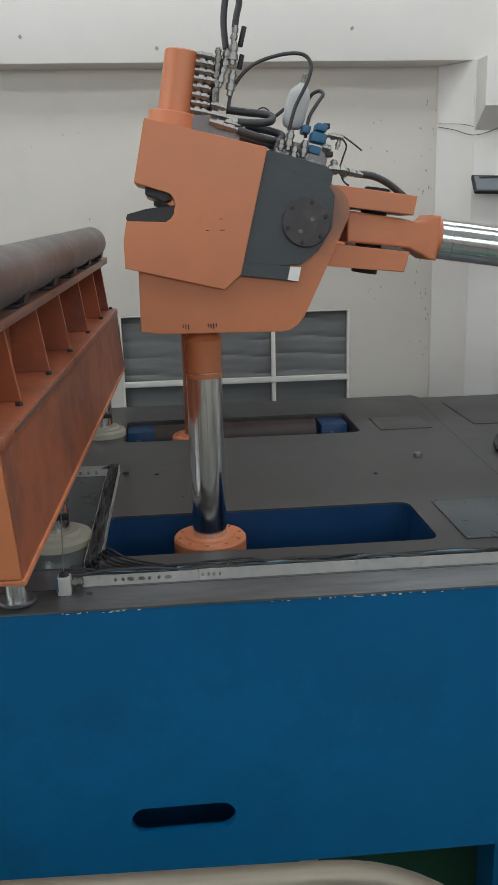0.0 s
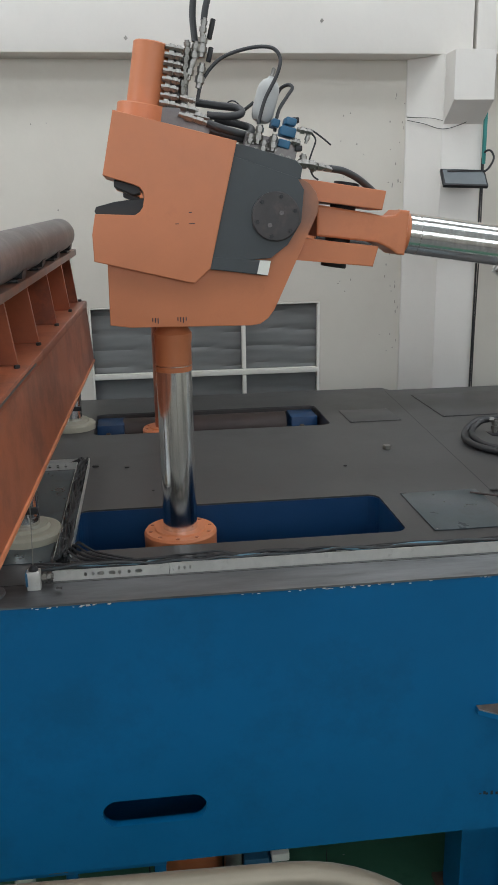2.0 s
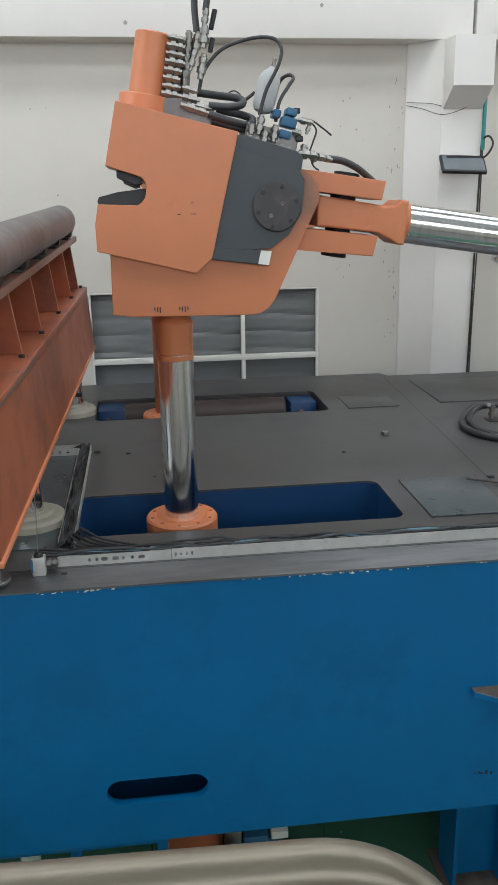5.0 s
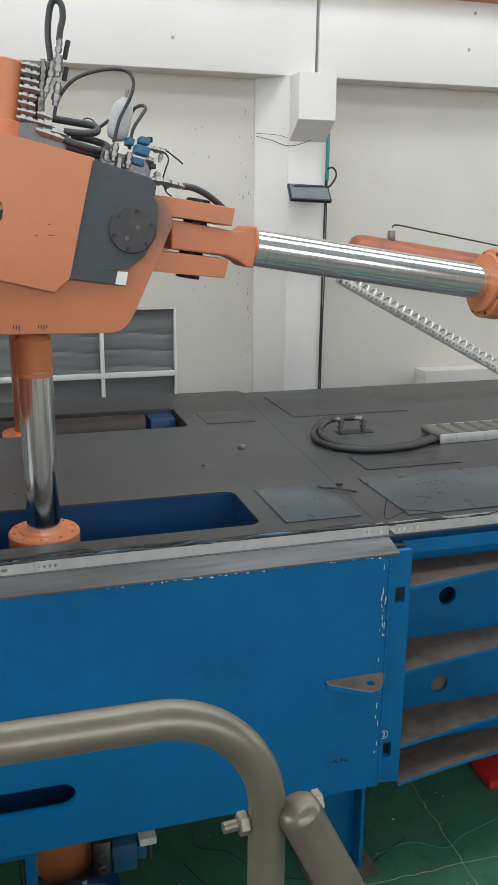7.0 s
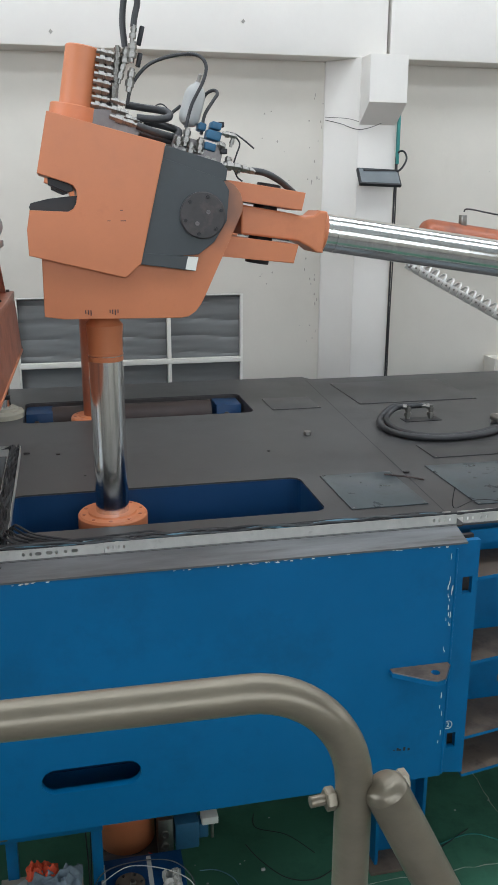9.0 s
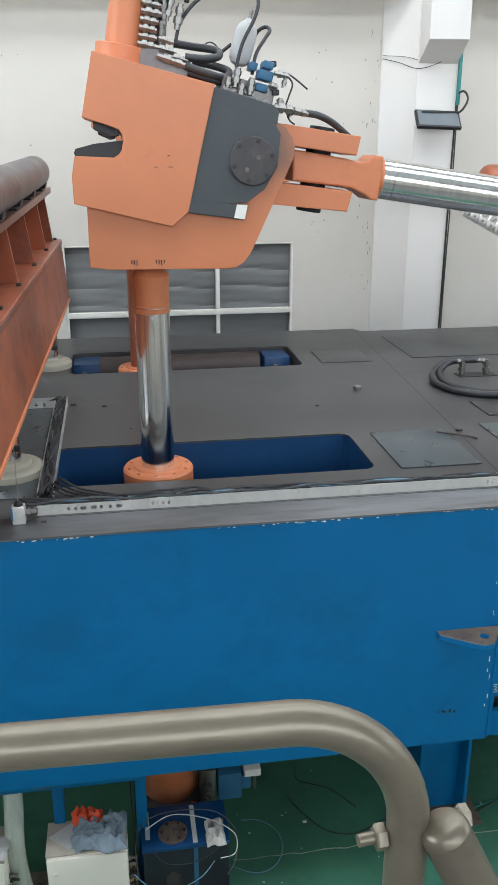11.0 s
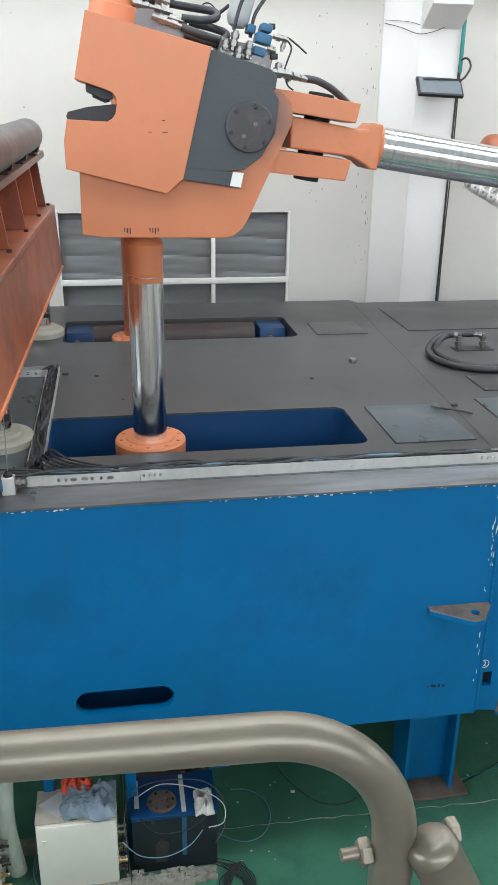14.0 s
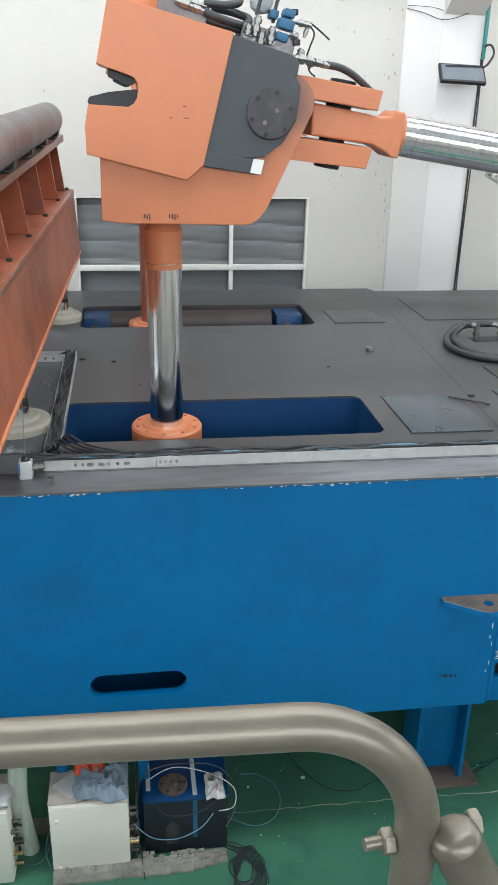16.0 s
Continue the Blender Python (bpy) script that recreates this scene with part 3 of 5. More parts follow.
    part("clamp_bar", plate([(0.40, 3.875), (0.755, 3.845), (0.735, 3.765), (0.40, 3.81)], [], XZ(gy - 0.01), 0.2, 0.004), GREY, head, "grey bar", smooth=False)
    part("paper_tag", plate([(0.692, 3.85), (0.752, 3.845), (0.735, 3.768), (0.675, 3.777)], [], XZ(gy - 0.0145), 0.004), WHITE, head, "white label tag", smooth=False)
    part("top_plate", plate([(0.555, 4.462), (0.62, 4.452), (0.90, 4.372), (0.935, 4.335), (0.925, 4.272), (0.555, 4.36)], [], XZ(yc - 0.265), 0.53, 0.004), GREY, head, "grey top plate", smooth=False)
    dc = (0.782, gy, 4.081)
    disc = part("pivot_cover", lathe((dc[0], gy + 0.002, dc[2]), (dc[0], gy - 1, dc[2]), [(0, 0.132), (0.024, 0.132), (0.03, 0.126), (0.03, 0.03)], 48), DARKGREY, head, "dark brown round pivot cover with screws")
    for i in range(6):
        a = 2 * math.pi * (i + 0.25) / 6
        part("screw", screw((dc[0] + 0.108 * math.cos(a), gy - 0.028, dc[2] + 0.108 * math.sin(a)), (0, -1, 0), 0.012, 0.008), BLACK, disc)
    for dx, dz in ((0.03, 0.018), (-0.035, -0.045)):
        part("port", lathe((dc[0] + dx, gy - 0.027, dc[2] + dz), (dc[0] + dx, gy - 1, dc[2] + dz), [(0, 0.012), (0.008, 0.012), (0.008, 0.007), (0.003, 0.006)], 16), DARKSTEEL, disc, "bright screw port")
    # clevis, pin
    part("upper_tine", plate([(0.90, 4.285), (1.02, 4.272), (1.434, 4.209), (1.412, 4.105), (1.05, 4.158), (0.9, 4.18)], [], XZ(yc - 0.17), 0.34, 0.006), ORANGE, head, "orange clevis plate", smooth=False)
    part("lower_tine", plate([(0.90, 3.96), (1.0, 3.955), (1.396, 3.905), (1.365, 3.792), (0.93, 3.838), (0.8, 3.85)], [], XZ(yc - 0.17), 0.34, 0.006), ORANGE, head, "orange clevis plate", smooth=False)
    part("pin", cyl((1.245, yc, 4.262), (1.168, yc, 3.785), 0.075, 28, 0.006), BLACK, head, "dark clevis pin")
    # pusher arm
    A, B = Vector((1.60, yc, 3.972)), Vector((3.27, yc, 3.728))
    d = (B - A).normalized()
    arm = thing("push_cylinder", (3.3, yc, 3.5), "long inclined chrome rod with orange rod eye and barrel", "hydraulic cylinder", group="push cylinders")
    eye = [(1.04, 4.142), (1.36, 4.088), (1.445, 4.068), (1.50, 4.075), (1.535, 4.105), (1.585, 4.098), (1.56, 3.85), (1.515, 3.855), (1.475, 3.885), (1.395, 3.925), (1.04, 3.968)]
    part("rod_eye", plate(eye, [], XZ(yc - 0.14), 0.28, 0.012), ORANGE, arm, "orange rod eye with flared collar", smooth=False)
    part("collar", lathe(A - d * 0.06, B, [(0, 0.128), (0.05, 0.128), (0.06, 0.12)], 40), ORANGE, arm)
    part("rod", lathe(A, B, [(0, 0.117), (0.06, 0.117), (0.062, 0.113), (0.068, 0.113), (0.07, 0.118), ((B - A).length + 0.1, 0.118)], 48), CHROME, arm, "mirror-bright chrome rod")
    return lift, head, arm, A, B, d


l1, h1, a1, A1, B1, D1 = clamp_unit(4.96, True)
q = lathe(B1, B1 + D1, [(0, 0.125), (0, 0.2), (0.008, 0.205), (0.03, 0.205), (0.03, 0.232), (0.04, 0.24), (0.15, 0.24), (0.16, 0.232)], 48)
part("gland_flange", q, ORANGE, a1, "orange gland flange")
for i in range(8):
    a = 2 * math.pi * (i + 0.5) / 8
    _d, _u, _w = frame_axes(D1)
    part("flange_bolt", screw(B1 + D1 * 0.036 + (_u * math.cos(a) + _w * math.sin(a)) * 0.218, -D1, 0.013, 0.012), DARKGREY, a1)
part("barrel", lathe(B1 + D1 * 0.158, B1 + D1, [(0, 0.2), (2.6, 0.2), (2.62, 0.19)], 40), ORANGE, a1)
l2, h2, a2, A2, B2, D2 = clamp_unit(7.6, False)
S2 = Vector((3.42, 7.6, 3.835))
q = lathe(S2, S2 + D2, [(0, 0.12), (0.01, 0.14), (0.04, 0.16), (0.09, 0.17), (2.4, 0.17), (2.42, 0.16)], 48)
part("barrel", q, RUSTORANGE, a2, "orange barrel with a rounded end")
part("port_block", box(3.80, 3.86, 7.53, 7.6, 3.92, 4.03, 0.008), FITTING, a2)
part("port_line", tube([(3.83, 7.55, 4.06), (3.88, 7.55, 4.085), (4.2, 7.55, 4.03), (5.4, 7.55, 3.82)], 0.008, 8), DARKGREY, a2, "thin dark hydraulic line")
# ink marks on the first head
for x, z, w in ((0.245, 4.052, 0.018), (0.325, 4.052, 0.03), (0.318, 4.11, 0.016)):
    part("ink_mark", box(x - w / 2, x + w / 2, 4.656, 4.6585, z - 0.002, z + 0.002), INK, h1, "short handwritten dark dash", smooth=False)
for i, x in enumerate((0.092, 0.107, 0.122, 0.232, 0.247, 0.262, 0.278)):
    part("ink_mark", box(x - 0.0028, x + 0.0028, 4.7065, 4.7085, 3.528 - 0.006 * (i % 3), 3.548), INK, h1, "short handwritten dark dash", smooth=False)

# tilted top cylinder and plumbing of the first head
CB, CT = Vector((0.098, 4.96, 4.62)), Vector((0.163, 4.96, 4.993))
topc = thing("clamp_cylinder", (0.098, 4.96, 4.58), "short tilted orange cylinder on the clamping head", "hydraulic cylinder")
part("base_ring", lathe(CB - (CT - CB) * 0.1, CT, [(0, 0.152), (0.09, 0.152), (0.095, 0.148)], 40), ORANGE, topc)
part("barrel", lathe(CB, CT, [(0, 0.103), ((CT - CB).length - 0.006, 0.103), ((CT - CB).length, 0.097)], 40), ORANGE, topc)

plumb = thing("hydraulic_fittings", (0.3, 4.9, 4.5), "cluster of bright steel hydraulic fittings beside the cylinder", "pipe fittings")
NR = random.Random(4)
part("port_column", plate([(0.225, 4.645), (0.335, 4.615), (0.355, 4.88), (0.275, 4.955)], [], XZ(4.94), 0.1, 0.004), DARKSTEEL, plumb, "dull drilled steel block", smooth=False)
for k in range(9):
    zt = 4.955 - k * 0.04
    xt = 0.258 - k * 0.0065
    for j, (dy, r) in enumerate(((-0.06, 0.022), (0.03, 0.02))):
        part("fitting", fitting((xt - 0.03, 4.93 + dy, zt + 0.01), (xt + 0.06 + NR.uniform(0, 0.02), 4.93 + dy, zt - 0.008), r * NR.uniform(0.9, 1.2)), FITTING, plumb)
    part("elbow", fitting((xt + 0.09, 4.9, zt - 0.03), (xt + 0.095 + NR.uniform(-0.01, 0.01), 4.89, zt + 0.045), 0.021), FITTING, plumb)
for p0, p1, r in (((0.343, 4.900, 4.802), (0.377, 4.900, 4.915), 0.022), ((0.395, 4.860, 4.754), (0.422, 4.860, 4.880), 0.026), ((0.376, 4.900, 4.887), (0.397, 4.900, 4.994), 0.026), ((0.416, 4.860, 4.908), (0.431, 4.860, 5.020), 0.028), ((0.424, 4.860, 5.014), (0.441, 4.860, 5.102), 0.02), ((0.345, 4.850, 4.624), (0.467, 4.850, 4.594), 0.022), ((0.270, 4.850, 4.667), (0.391, 4.850, 4.638), 0.022), ((0.281, 4.800, 4.619), (0.432, 4.800, 4.572), 0.022), ((0.295, 4.850, 4.710), (0.377, 4.850, 4.687), 0.02)):
    part("fitting", fitting(p0, p1, r), FITTING, plumb)
for p0, p1 in (((0.290, 4.900, 4.882), (0.274, 4.900, 4.944)), ((0.454, 4.880, 4.889), (0.473, 4.880, 4.962)), ((0.462, 4.880, 5.001), (0.488, 4.880, 5.101))):
    part("fitting_sleeve", cyl(p0, p1, 0.014, 10, 0.004), BLACK, plumb, "black plug sleeve")

HOSES = [
    ("thick black hose bent over in a tight loop above the fittings", 0.018, [(0.388, 4.900, 4.994), (0.379, 4.900, 5.118), (0.389, 4.900, 5.221), (0.406, 4.890, 5.283), (0.431, 4.880, 5.300), (0.458, 4.870, 5.273), (0.462, 4.870, 5.213), (0.447, 4.870, 5.154), (0.436, 4.870, 5.093)]),
    ("black hose arching over to the accumulator", 0.010, [(0.389, 4.880, 4.691), (0.422, 4.880, 4.799), (0.521, 4.880, 4.906), (0.675, 4.880, 4.959), (0.794, 4.860, 4.959), (0.840, 4.840, 4.905), (0.819, 4.820, 4.817), (0.751, 4.820, 4.690), (0.714, 4.820, 4.566)]),
    ("thick black hose loop on the head", 0.021, [(0.437, 4.850, 4.618), (0.545, 4.850, 4.611), (0.628, 4.900, 4.628), (0.619, 4.950, 4.663), (0.498, 5.000, 4.685), (0.388, 5.000, 4.700)]),
    ("thick black hose loop on the head", 0.021, [(0.432, 4.800, 4.572), (0.539, 4.800, 4.537), (0.652, 4.850, 4.517), (0.684, 4.900, 4.551), (0.618, 4.950, 4.581), (0.497, 5.000, 4.611)]),
    ("thick black hose beside the head", 0.02, [(0.448, 4.820, 4.539), (0.557, 4.830, 4.510), (0.638, 4.860, 4.495), (0.690, 4.900, 4.525)]),
    ("black hose looping behind the accumulator", 0.010, [(0.816, 4.900, 4.538), (0.842, 4.920, 4.644), (0.897, 4.950, 4.726), (0.929, 4.970, 4.770), (0.912, 5.000, 4.792), (0.871, 5.020, 4.774), (0.840, 5.050, 4.719)]),
    ("black hose crossing behind", 0.010, [(0.505, 5.100, 4.606), (0.636, 5.100, 4.651), (0.727, 5.100, 4.711)]),
    ("thin black cable loop", 0.004, [(0.560, 5.050, 4.676), (0.573, 5.050, 4.705), (0.605, 5.050, 4.714), (0.637, 5.050, 4.693), (0.656, 5.050, 4.651)]),
    ("black hose from the valve to the arm", 0.020, [(1.111, 4.850, 4.335), (1.193, 4.860, 4.323), (1.280, 4.880, 4.286), (1.364, 4.920, 4.232), (1.465, 5.000, 4.164)]),
    ("thin black cable by the valve", 0.005, [(0.956, 4.850, 4.547), (1.013, 4.850, 4.538), (1.070, 4.850, 4.502), (1.125, 4.850, 4.460)]),
    ("thin black cable by the valve", 0.005, [(1.004, 4.840, 4.531), (1.036, 4.840, 4.487), (1.018, 4.840, 4.428), (1.000, 4.840, 4.378)]),
    ("thin black cable under the valve", 0.005, [(0.996, 4.820, 4.353), (1.012, 4.800, 4.298), (1.044, 4.800, 4.273)]),
]
for lab, r, pts in HOSES:
    single("hydraulic_hose" if r > 0.006 else "cable", tube(pts, r, 12 if r > 0.006 else 8, 8), HOSE, lab, "hose" if r > 0.006 else "cable")

acc = thing("accumulator", (0.742, 4.950, 4.580), "light grey hydraulic accumulator bottle standing on the valve block", "accumulator")
aB, aT = Vector((0.742, 4.950, 4.586)), Vector((0.824, 4.950, 4.872))
part("bottle", lathe(aB, aT, [(0, 0.02), (0.01, 0.045), (0.03, 0.058), (0.06, 0.063), (0.17, 0.063), (0.2, 0.056), (0.225, 0.04), (0.238, 0.022), (0.25, 0.016)], 32), GREYTANK, acc)
part("gas_valve", lathe(aB.lerp(aT, 0.8), aT, [(0, 0.014), (0.02, 0.014), (0.02, 0.01), (0.055, 0.012), (0.06, 0.006)], 12), FITTING, acc)

part("port_block", plate([(0.13, 4.592), (0.60, 4.478), (0.61, 4.53), (0.47, 4.575), (0.30, 4.655), (0.145, 4.66)], [], XZ(4.84), 0.3, 0.004), DARKSTEEL, plumb, "dull drilled steel block", smooth=False)
valve = thing("valve_manifold", (0.808, 4.950, 4.393), "steel manifold with blue valves and bright fittings", "valve block")
part("manifold_block", plate([(0.621, 4.800, 4.449)[::2], (0.910, 4.800, 4.361)[::2], (0.935, 4.800, 4.464)[::2], (0.646, 4.800, 4.530)[::2]], [], XZ(4.8), 0.3, 0.006), DARKSTEEL, valve, "dull steel block", smooth=False)
for c, w, h in (((0.875, 4.780, 4.526), 0.042, 0.026), ((0.890, 4.780, 4.578), 0.03, 0.02), ((0.850, 4.780, 4.463), 0.034, 0.022), ((0.818, 4.850, 4.577), 0.022, 0.022)):
    x, y, z = c
    q = box(-w, w, 0, 0.12, -h, h, 0.008)
    bmesh.ops.rotate(q, verts=q.verts[:], cent=(0, 0, 0), matrix=Matrix.Rotation(radians(15), 3, "Y"))
    bmesh.ops.translate(q, verts=q.verts[:], vec=c)
    part("valve_body", q, VALVEBLUE, valve, "blue valve body")
for p0, p1, r in (((0.699, 4.780, 4.464), (0.721, 4.780, 4.562), 0.026), ((0.659, 4.780, 4.465), (0.668, 4.780, 4.516), 0.024), ((0.780, 4.770, 4.425), (0.796, 4.770, 4.512), 0.024), ((0.944, 4.780, 4.351), (0.959, 4.780, 4.409), 0.024), ((0.968, 4.780, 4.462), (0.992, 4.780, 4.537), 0.014), ((0.919, 4.760, 4.361), (1.022, 4.760, 4.349), 0.03), ((1.007, 4.780, 4.350), (1.125, 4.840, 4.328), 0.022), ((0.921, 4.780, 4.537), (1.005, 4.780, 4.519), 0.02), ((0.894, 4.800, 4.476), (0.941, 4.800, 4.464), 0.026), ((0.725, 4.770, 4.411), (0.740, 4.770, 4.483), 0.024), ((1.005, 4.800, 4.316), (1.036, 4.800, 4.363), 0.02)):
    part("fitting", fitting(p0, p1, r), FITTING, valve)
for c in ((0.651, 4.795, 4.466), (0.682, 4.795, 4.477), (0.697, 4.795, 4.436), (0.763, 4.795, 4.447), (0.800, 4.795, 4.435), (0.834, 4.795, 4.400), (0.872, 4.795, 4.388), (0.735, 4.795, 4.427)):
    part("port_plug", lathe(c, (c[0], c[1] - 1, c[2]), [(0, 0.014), (0.014, 0.014), (0.014, 0.008), (0.006, 0.007)], 14), FITTING, valve)
for c in ((0.918, 4.800, 4.586), (0.844, 4.780, 4.352), (0.931, 4.780, 4.439)):
    part("connector", box(c[0] - 0.02, c[0] + 0.02, c[1], c[1] + 0.05, c[2] - 0.015, c[2] + 0.015, 0.005), BLACK, valve, "black plug connector")
part("drip_wire", tube([(0.905, 4.770, 4.336), (0.922, 4.760, 4.306), (0.916, 4.760, 4.261)], 0.006, 8), FITTING, valve)

# ---- the ribbed orange cross beam with the pipe on it ----
SH = lambda x, y: x + (y - 5.6) * 0.026
beam = thing("cross_beam", (-0.95, 5.6, 2.8), "long orange-red ribbed steel beam carried on chrome posts", "beam")


def sheared(bm):
    for v in bm.verts:
        v.co.x = SH(v.co.x, v.co.y)
        v.co.z += (v.co.y - 8.2) * 0.02 * min(1, max(0, (v.co.z - 3.36) / 0.5))
    return bm


part("box_section", sheared(plate([(-1.5, 2.81), (-0.50, 2.81), (-0.50, 2.83), (-0.535, 3.30), (-1.5, 3.30)], [], lambda a, b, c: (a, 3.0 + c, b), 4.9, 0.006)), RUSTORANGE, beam, "rust-brown box section with worn edges", smooth=False)
part("bottom_flange", sheared(box(-1.5, -0.488, 2.985, 7.9, 2.786, 2.8085, 0.004)), ORANGE, beam, "orange lower flange rubbed along its edge")
# thin face in brighter orange, standing for light caught by the beam's end
part("lit_end_face", sheared(plate([(-1.5, 2.815), (-0.505, 2.815), (-0.54, 3.295), (-1.5, 3.295)], [], lambda a, b, c: (a, 2.984 + c, b), 0.014)), ORANGE, beam, "beam end face coloured brighter for the light on it", smooth=False)
part("ledge", sheared(box(-1.5, -0.522, 2.99, 7.8, 3.302, 3.36, 0.008)), RUSTORANGE, beam)
part("ledge_edge", sheared(box(-0.5215, -0.5185, 3.2, 4.6, 3.328, 3.34)), STEEL, beam, "edge with paint rubbed off", smooth=False)
part("channel_web", sheared(box(-0.80, -0.77, 3.0, 7.68, 3.36, 3.78)), RUSTORANGE, beam, smooth=False)
part("top_plate", sheared(box(-1.25, -0.575, 2.98, 7.7, 3.775, 3.83, 0.006)), RUBBED, beam, "brown rubbed top plate")
for y in (3.0, 3.65, 4.42, 5.2, 6.1, 7.0, 7.64):
    part("gusset", sheared(plate([(-0.77, 3.36), (-0.585, 3.36), (-0.635, 3.775), (-0.77, 3.775)], [], lambda a, b, c: (a, y + c, b), 0.03, 0.003)), RUSTORANGE, beam, smooth=False)
    part("bolt", sheared(screw((-0.575, y - 0.09 if y < 7.5 else y + 0.09, 3.36), (0, 0, 1), 0.016, 0.02)), BLACK, beam, "black hex bolt")
single("steel_pipe", sheared(lathe((-0.66, 2.95, 3.975), (-0.66, 9, 3.975), [(0, 0.116), (0, 0.122), (0.02, 0.126)] + [(0.1 + i * 0.16, 0.1255 + 0.0004 * math.sin(i * 1.7)) for i in range(26)] + [(4.31, 0.126), (4.35, 0.116), (4.35, 0.095)], 40)), DARKSTEEL, "long dark steel pipe resting on the beam's clamps", "pipe")
for y in (3.15, 3.9, 4.75, 5.55, 6.35, 7.2):
    cl = thing("pipe_saddle", (SH(-0.66, y), y, 3.83), "black steel saddle under the pipe", "pipe clamp", group="pipe saddles")
    part("foot", sheared(box(-0.80, -0.585, y - 0.13, y + 0.13, 3.832, 3.852, 0.004)), BLACK, cl)
    part("cradle", sheared(plate([(-0.76, 3.852), (-0.57, 3.852), (-0.56, 3.905), (-0.59, 3.885), (-0.62, 3.865), (-0.70, 3.865), (-0.76, 3.895)], [], lambda a, b, c: (a, y - 0.07 + c, b), 0.14, 0.003)), BLACK, cl, smooth=False)

# posts under the beam
for x, y, r, rr, cream in ((-0.83, 4.10, 0.055, 0.095, False), (-0.72, 4.86, 0.085, 0.215, True), (-0.64, 7.55, 0.085, 0.2, True)):
    p = thing("guide_post", (x, y, DZ), "chrome guide post with cream nylon collar under the beam" if cream else "chrome guide post with steel foot disc under the beam", "post", group="guide posts")
    z0 = DZ if y > 4.165 else 2.222
    part("rod", cyl((x, y, z0), (x, y, 2.808), r, 32), CHROME, p)
    if cream:
        part("collar", lathe((x, y, DZ), (x, y, 4), [(0, rr), (0.045, rr), (0.06, rr - 0.012), (0.066, rr - 0.025), (0.066, r + 0.06), (0.09, r + 0.05), (0.09, r + 0.002)], 44), CREAM, p, "cream nylon collar")
        part("clip", box(x - 0.05, x + 0.09, y - r - 0.03, y - r, 2.42, 2.46, 0.006), BLACK, p)
    else:
        part("foot_disc", lathe((x, y, z0), (x, y, 4), [(0, rr), (0.012, rr), (0.016, rr - 0.004), (0.016, r)], 36), STEEL, p)
single("base_recess_plate", box(-1.25, -0.54, 4.44, 6.2, DZ + 0.001, DZ + 0.006), DECKBLUE, "dark bluish plate under the guide posts", "cover plate", smooth=False)

# wire sensor at the deck edge
sen = thing("draw_wire_sensor", (-0.59, 4.16, 2.236), "small silver and blue draw-wire sensor on the deck edge", "sensor")
part("housing", box(-0.625, -0.555, 4.11, 4.17, 2.226, 2.33, 0.006), ALU, sen)
part("label_band", box(-0.63, -0.618, 4.108, 4.165, 2.25, 2.325, 0.002), VALVEBLUE, sen, "blue label band")
part("cap", lathe((-0.59, 4.14, 2.328), (-0.59, 4.14, 3), [(0, 0.026), (0.015, 0.024), (0.028, 0.01)], 18), BLACK, sen)
part("plug", fitting((-0.555, 4.14, 2.285), (-0.49, 4.14, 2.29), 0.026), FITTING, sen)
part("wire", tube([(-0.59, 4.14, 2.35), (-0.605, 4.3, 2.55), (-0.62, 4.45, 2.78)], 0.0025, 6, 2), FITTING, sen)

# ---- cable channels on the deck ----


def channel(name, x0, x1, y0, y1, z, h, lab, holes=()):
    c = thing(name, ((x0 + x1) / 2, y0, z), lab, "cable channel", group="cable channels")
    part("front_wall", plate([(x0, z), (x1, z), (x1, z + h), (x0, z + h)], [rounded(hx - hw, hx + hw, z + h * 0.32, z + h * 0.7, min(hw, h * 0.19) * 0.99, 3) for hx, hw in holes], XZ(y0), 0.004), ALU, c, smooth=False)
    part("bottom", box(x0, x1, y0 + 0.004, y1, z + 0.001, z + 0.004), ALU, c, smooth=False)
    part("back_wall", box(x0, x1, y1, y1 + 0.004, z, z + h * 0.8), ALU, c, smooth=False)
    return c


channel("cable_channel", -0.50, 0.112, 4.185, 4.27, DZ, 0.058, "perforated aluminium cable channel along the deck edge", [(-0.33, 0.008), (-0.29, 0.008), (-0.25, 0.018), (-0.19, 0.018), (-0.15, 0.008), (-0.10, 0.008), (-0.05, 0.018)])
channel("cable_channel", 0.115, 2.27, 4.185, 4.27, DZ, 0.062, "plain aluminium cable channel along the deck edge", [(0.135, 0.006), (0.165, 0.006), (0.195, 0.006), (0.225, 0.006), (2.12, 0.006), (2.155, 0.006), (2.19, 0.006), (2.225, 0.006)])
channel("cable_channel", 2.315, 6.0, 4.185, 4.27, DZ, 0.06, "plain aluminium cable channel along the deck edge", [(2.345, 0.006), (2.38, 0.006), (2.43, 0.006), (2.47, 0.006)])
tr = thing("cable_tray", (-0.48, 5.3, DZ), "bent aluminium cable tray full of black cables", "cable tray")
part("side_wall", box(-0.43, -0.425, 4.40, 6.33, DZ, DZ + 0.055), ALU, tr, smooth=False)
part("side_wall", box(-0.515, -0.51, 4.40, 6.24, DZ, DZ + 0.055), ALU, tr, smooth=False)
part("end_wall", box(-0.95, -0.43, 6.33, 6.335, DZ, DZ + 0.055), ALU, tr, smooth=False)
part("perforated_wall", plate([(-0.95, DZ), (-0.515, DZ), (-0.515, DZ + 0.055), (-0.95, DZ + 0.055)], [circle(x, DZ + 0.028, 0.012, 10) for x in (-0.9, -0.84, -0.78, -0.72, -0.66, -0.6)], XZ(6.24), 0.004), ALU, tr, smooth=False)
part("bottom", box(-0.51, -0.43, 4.40, 6.33, DZ + 0.001, DZ + 0.004), DARKGREY, tr, smooth=False)
CR = random.Random(8)
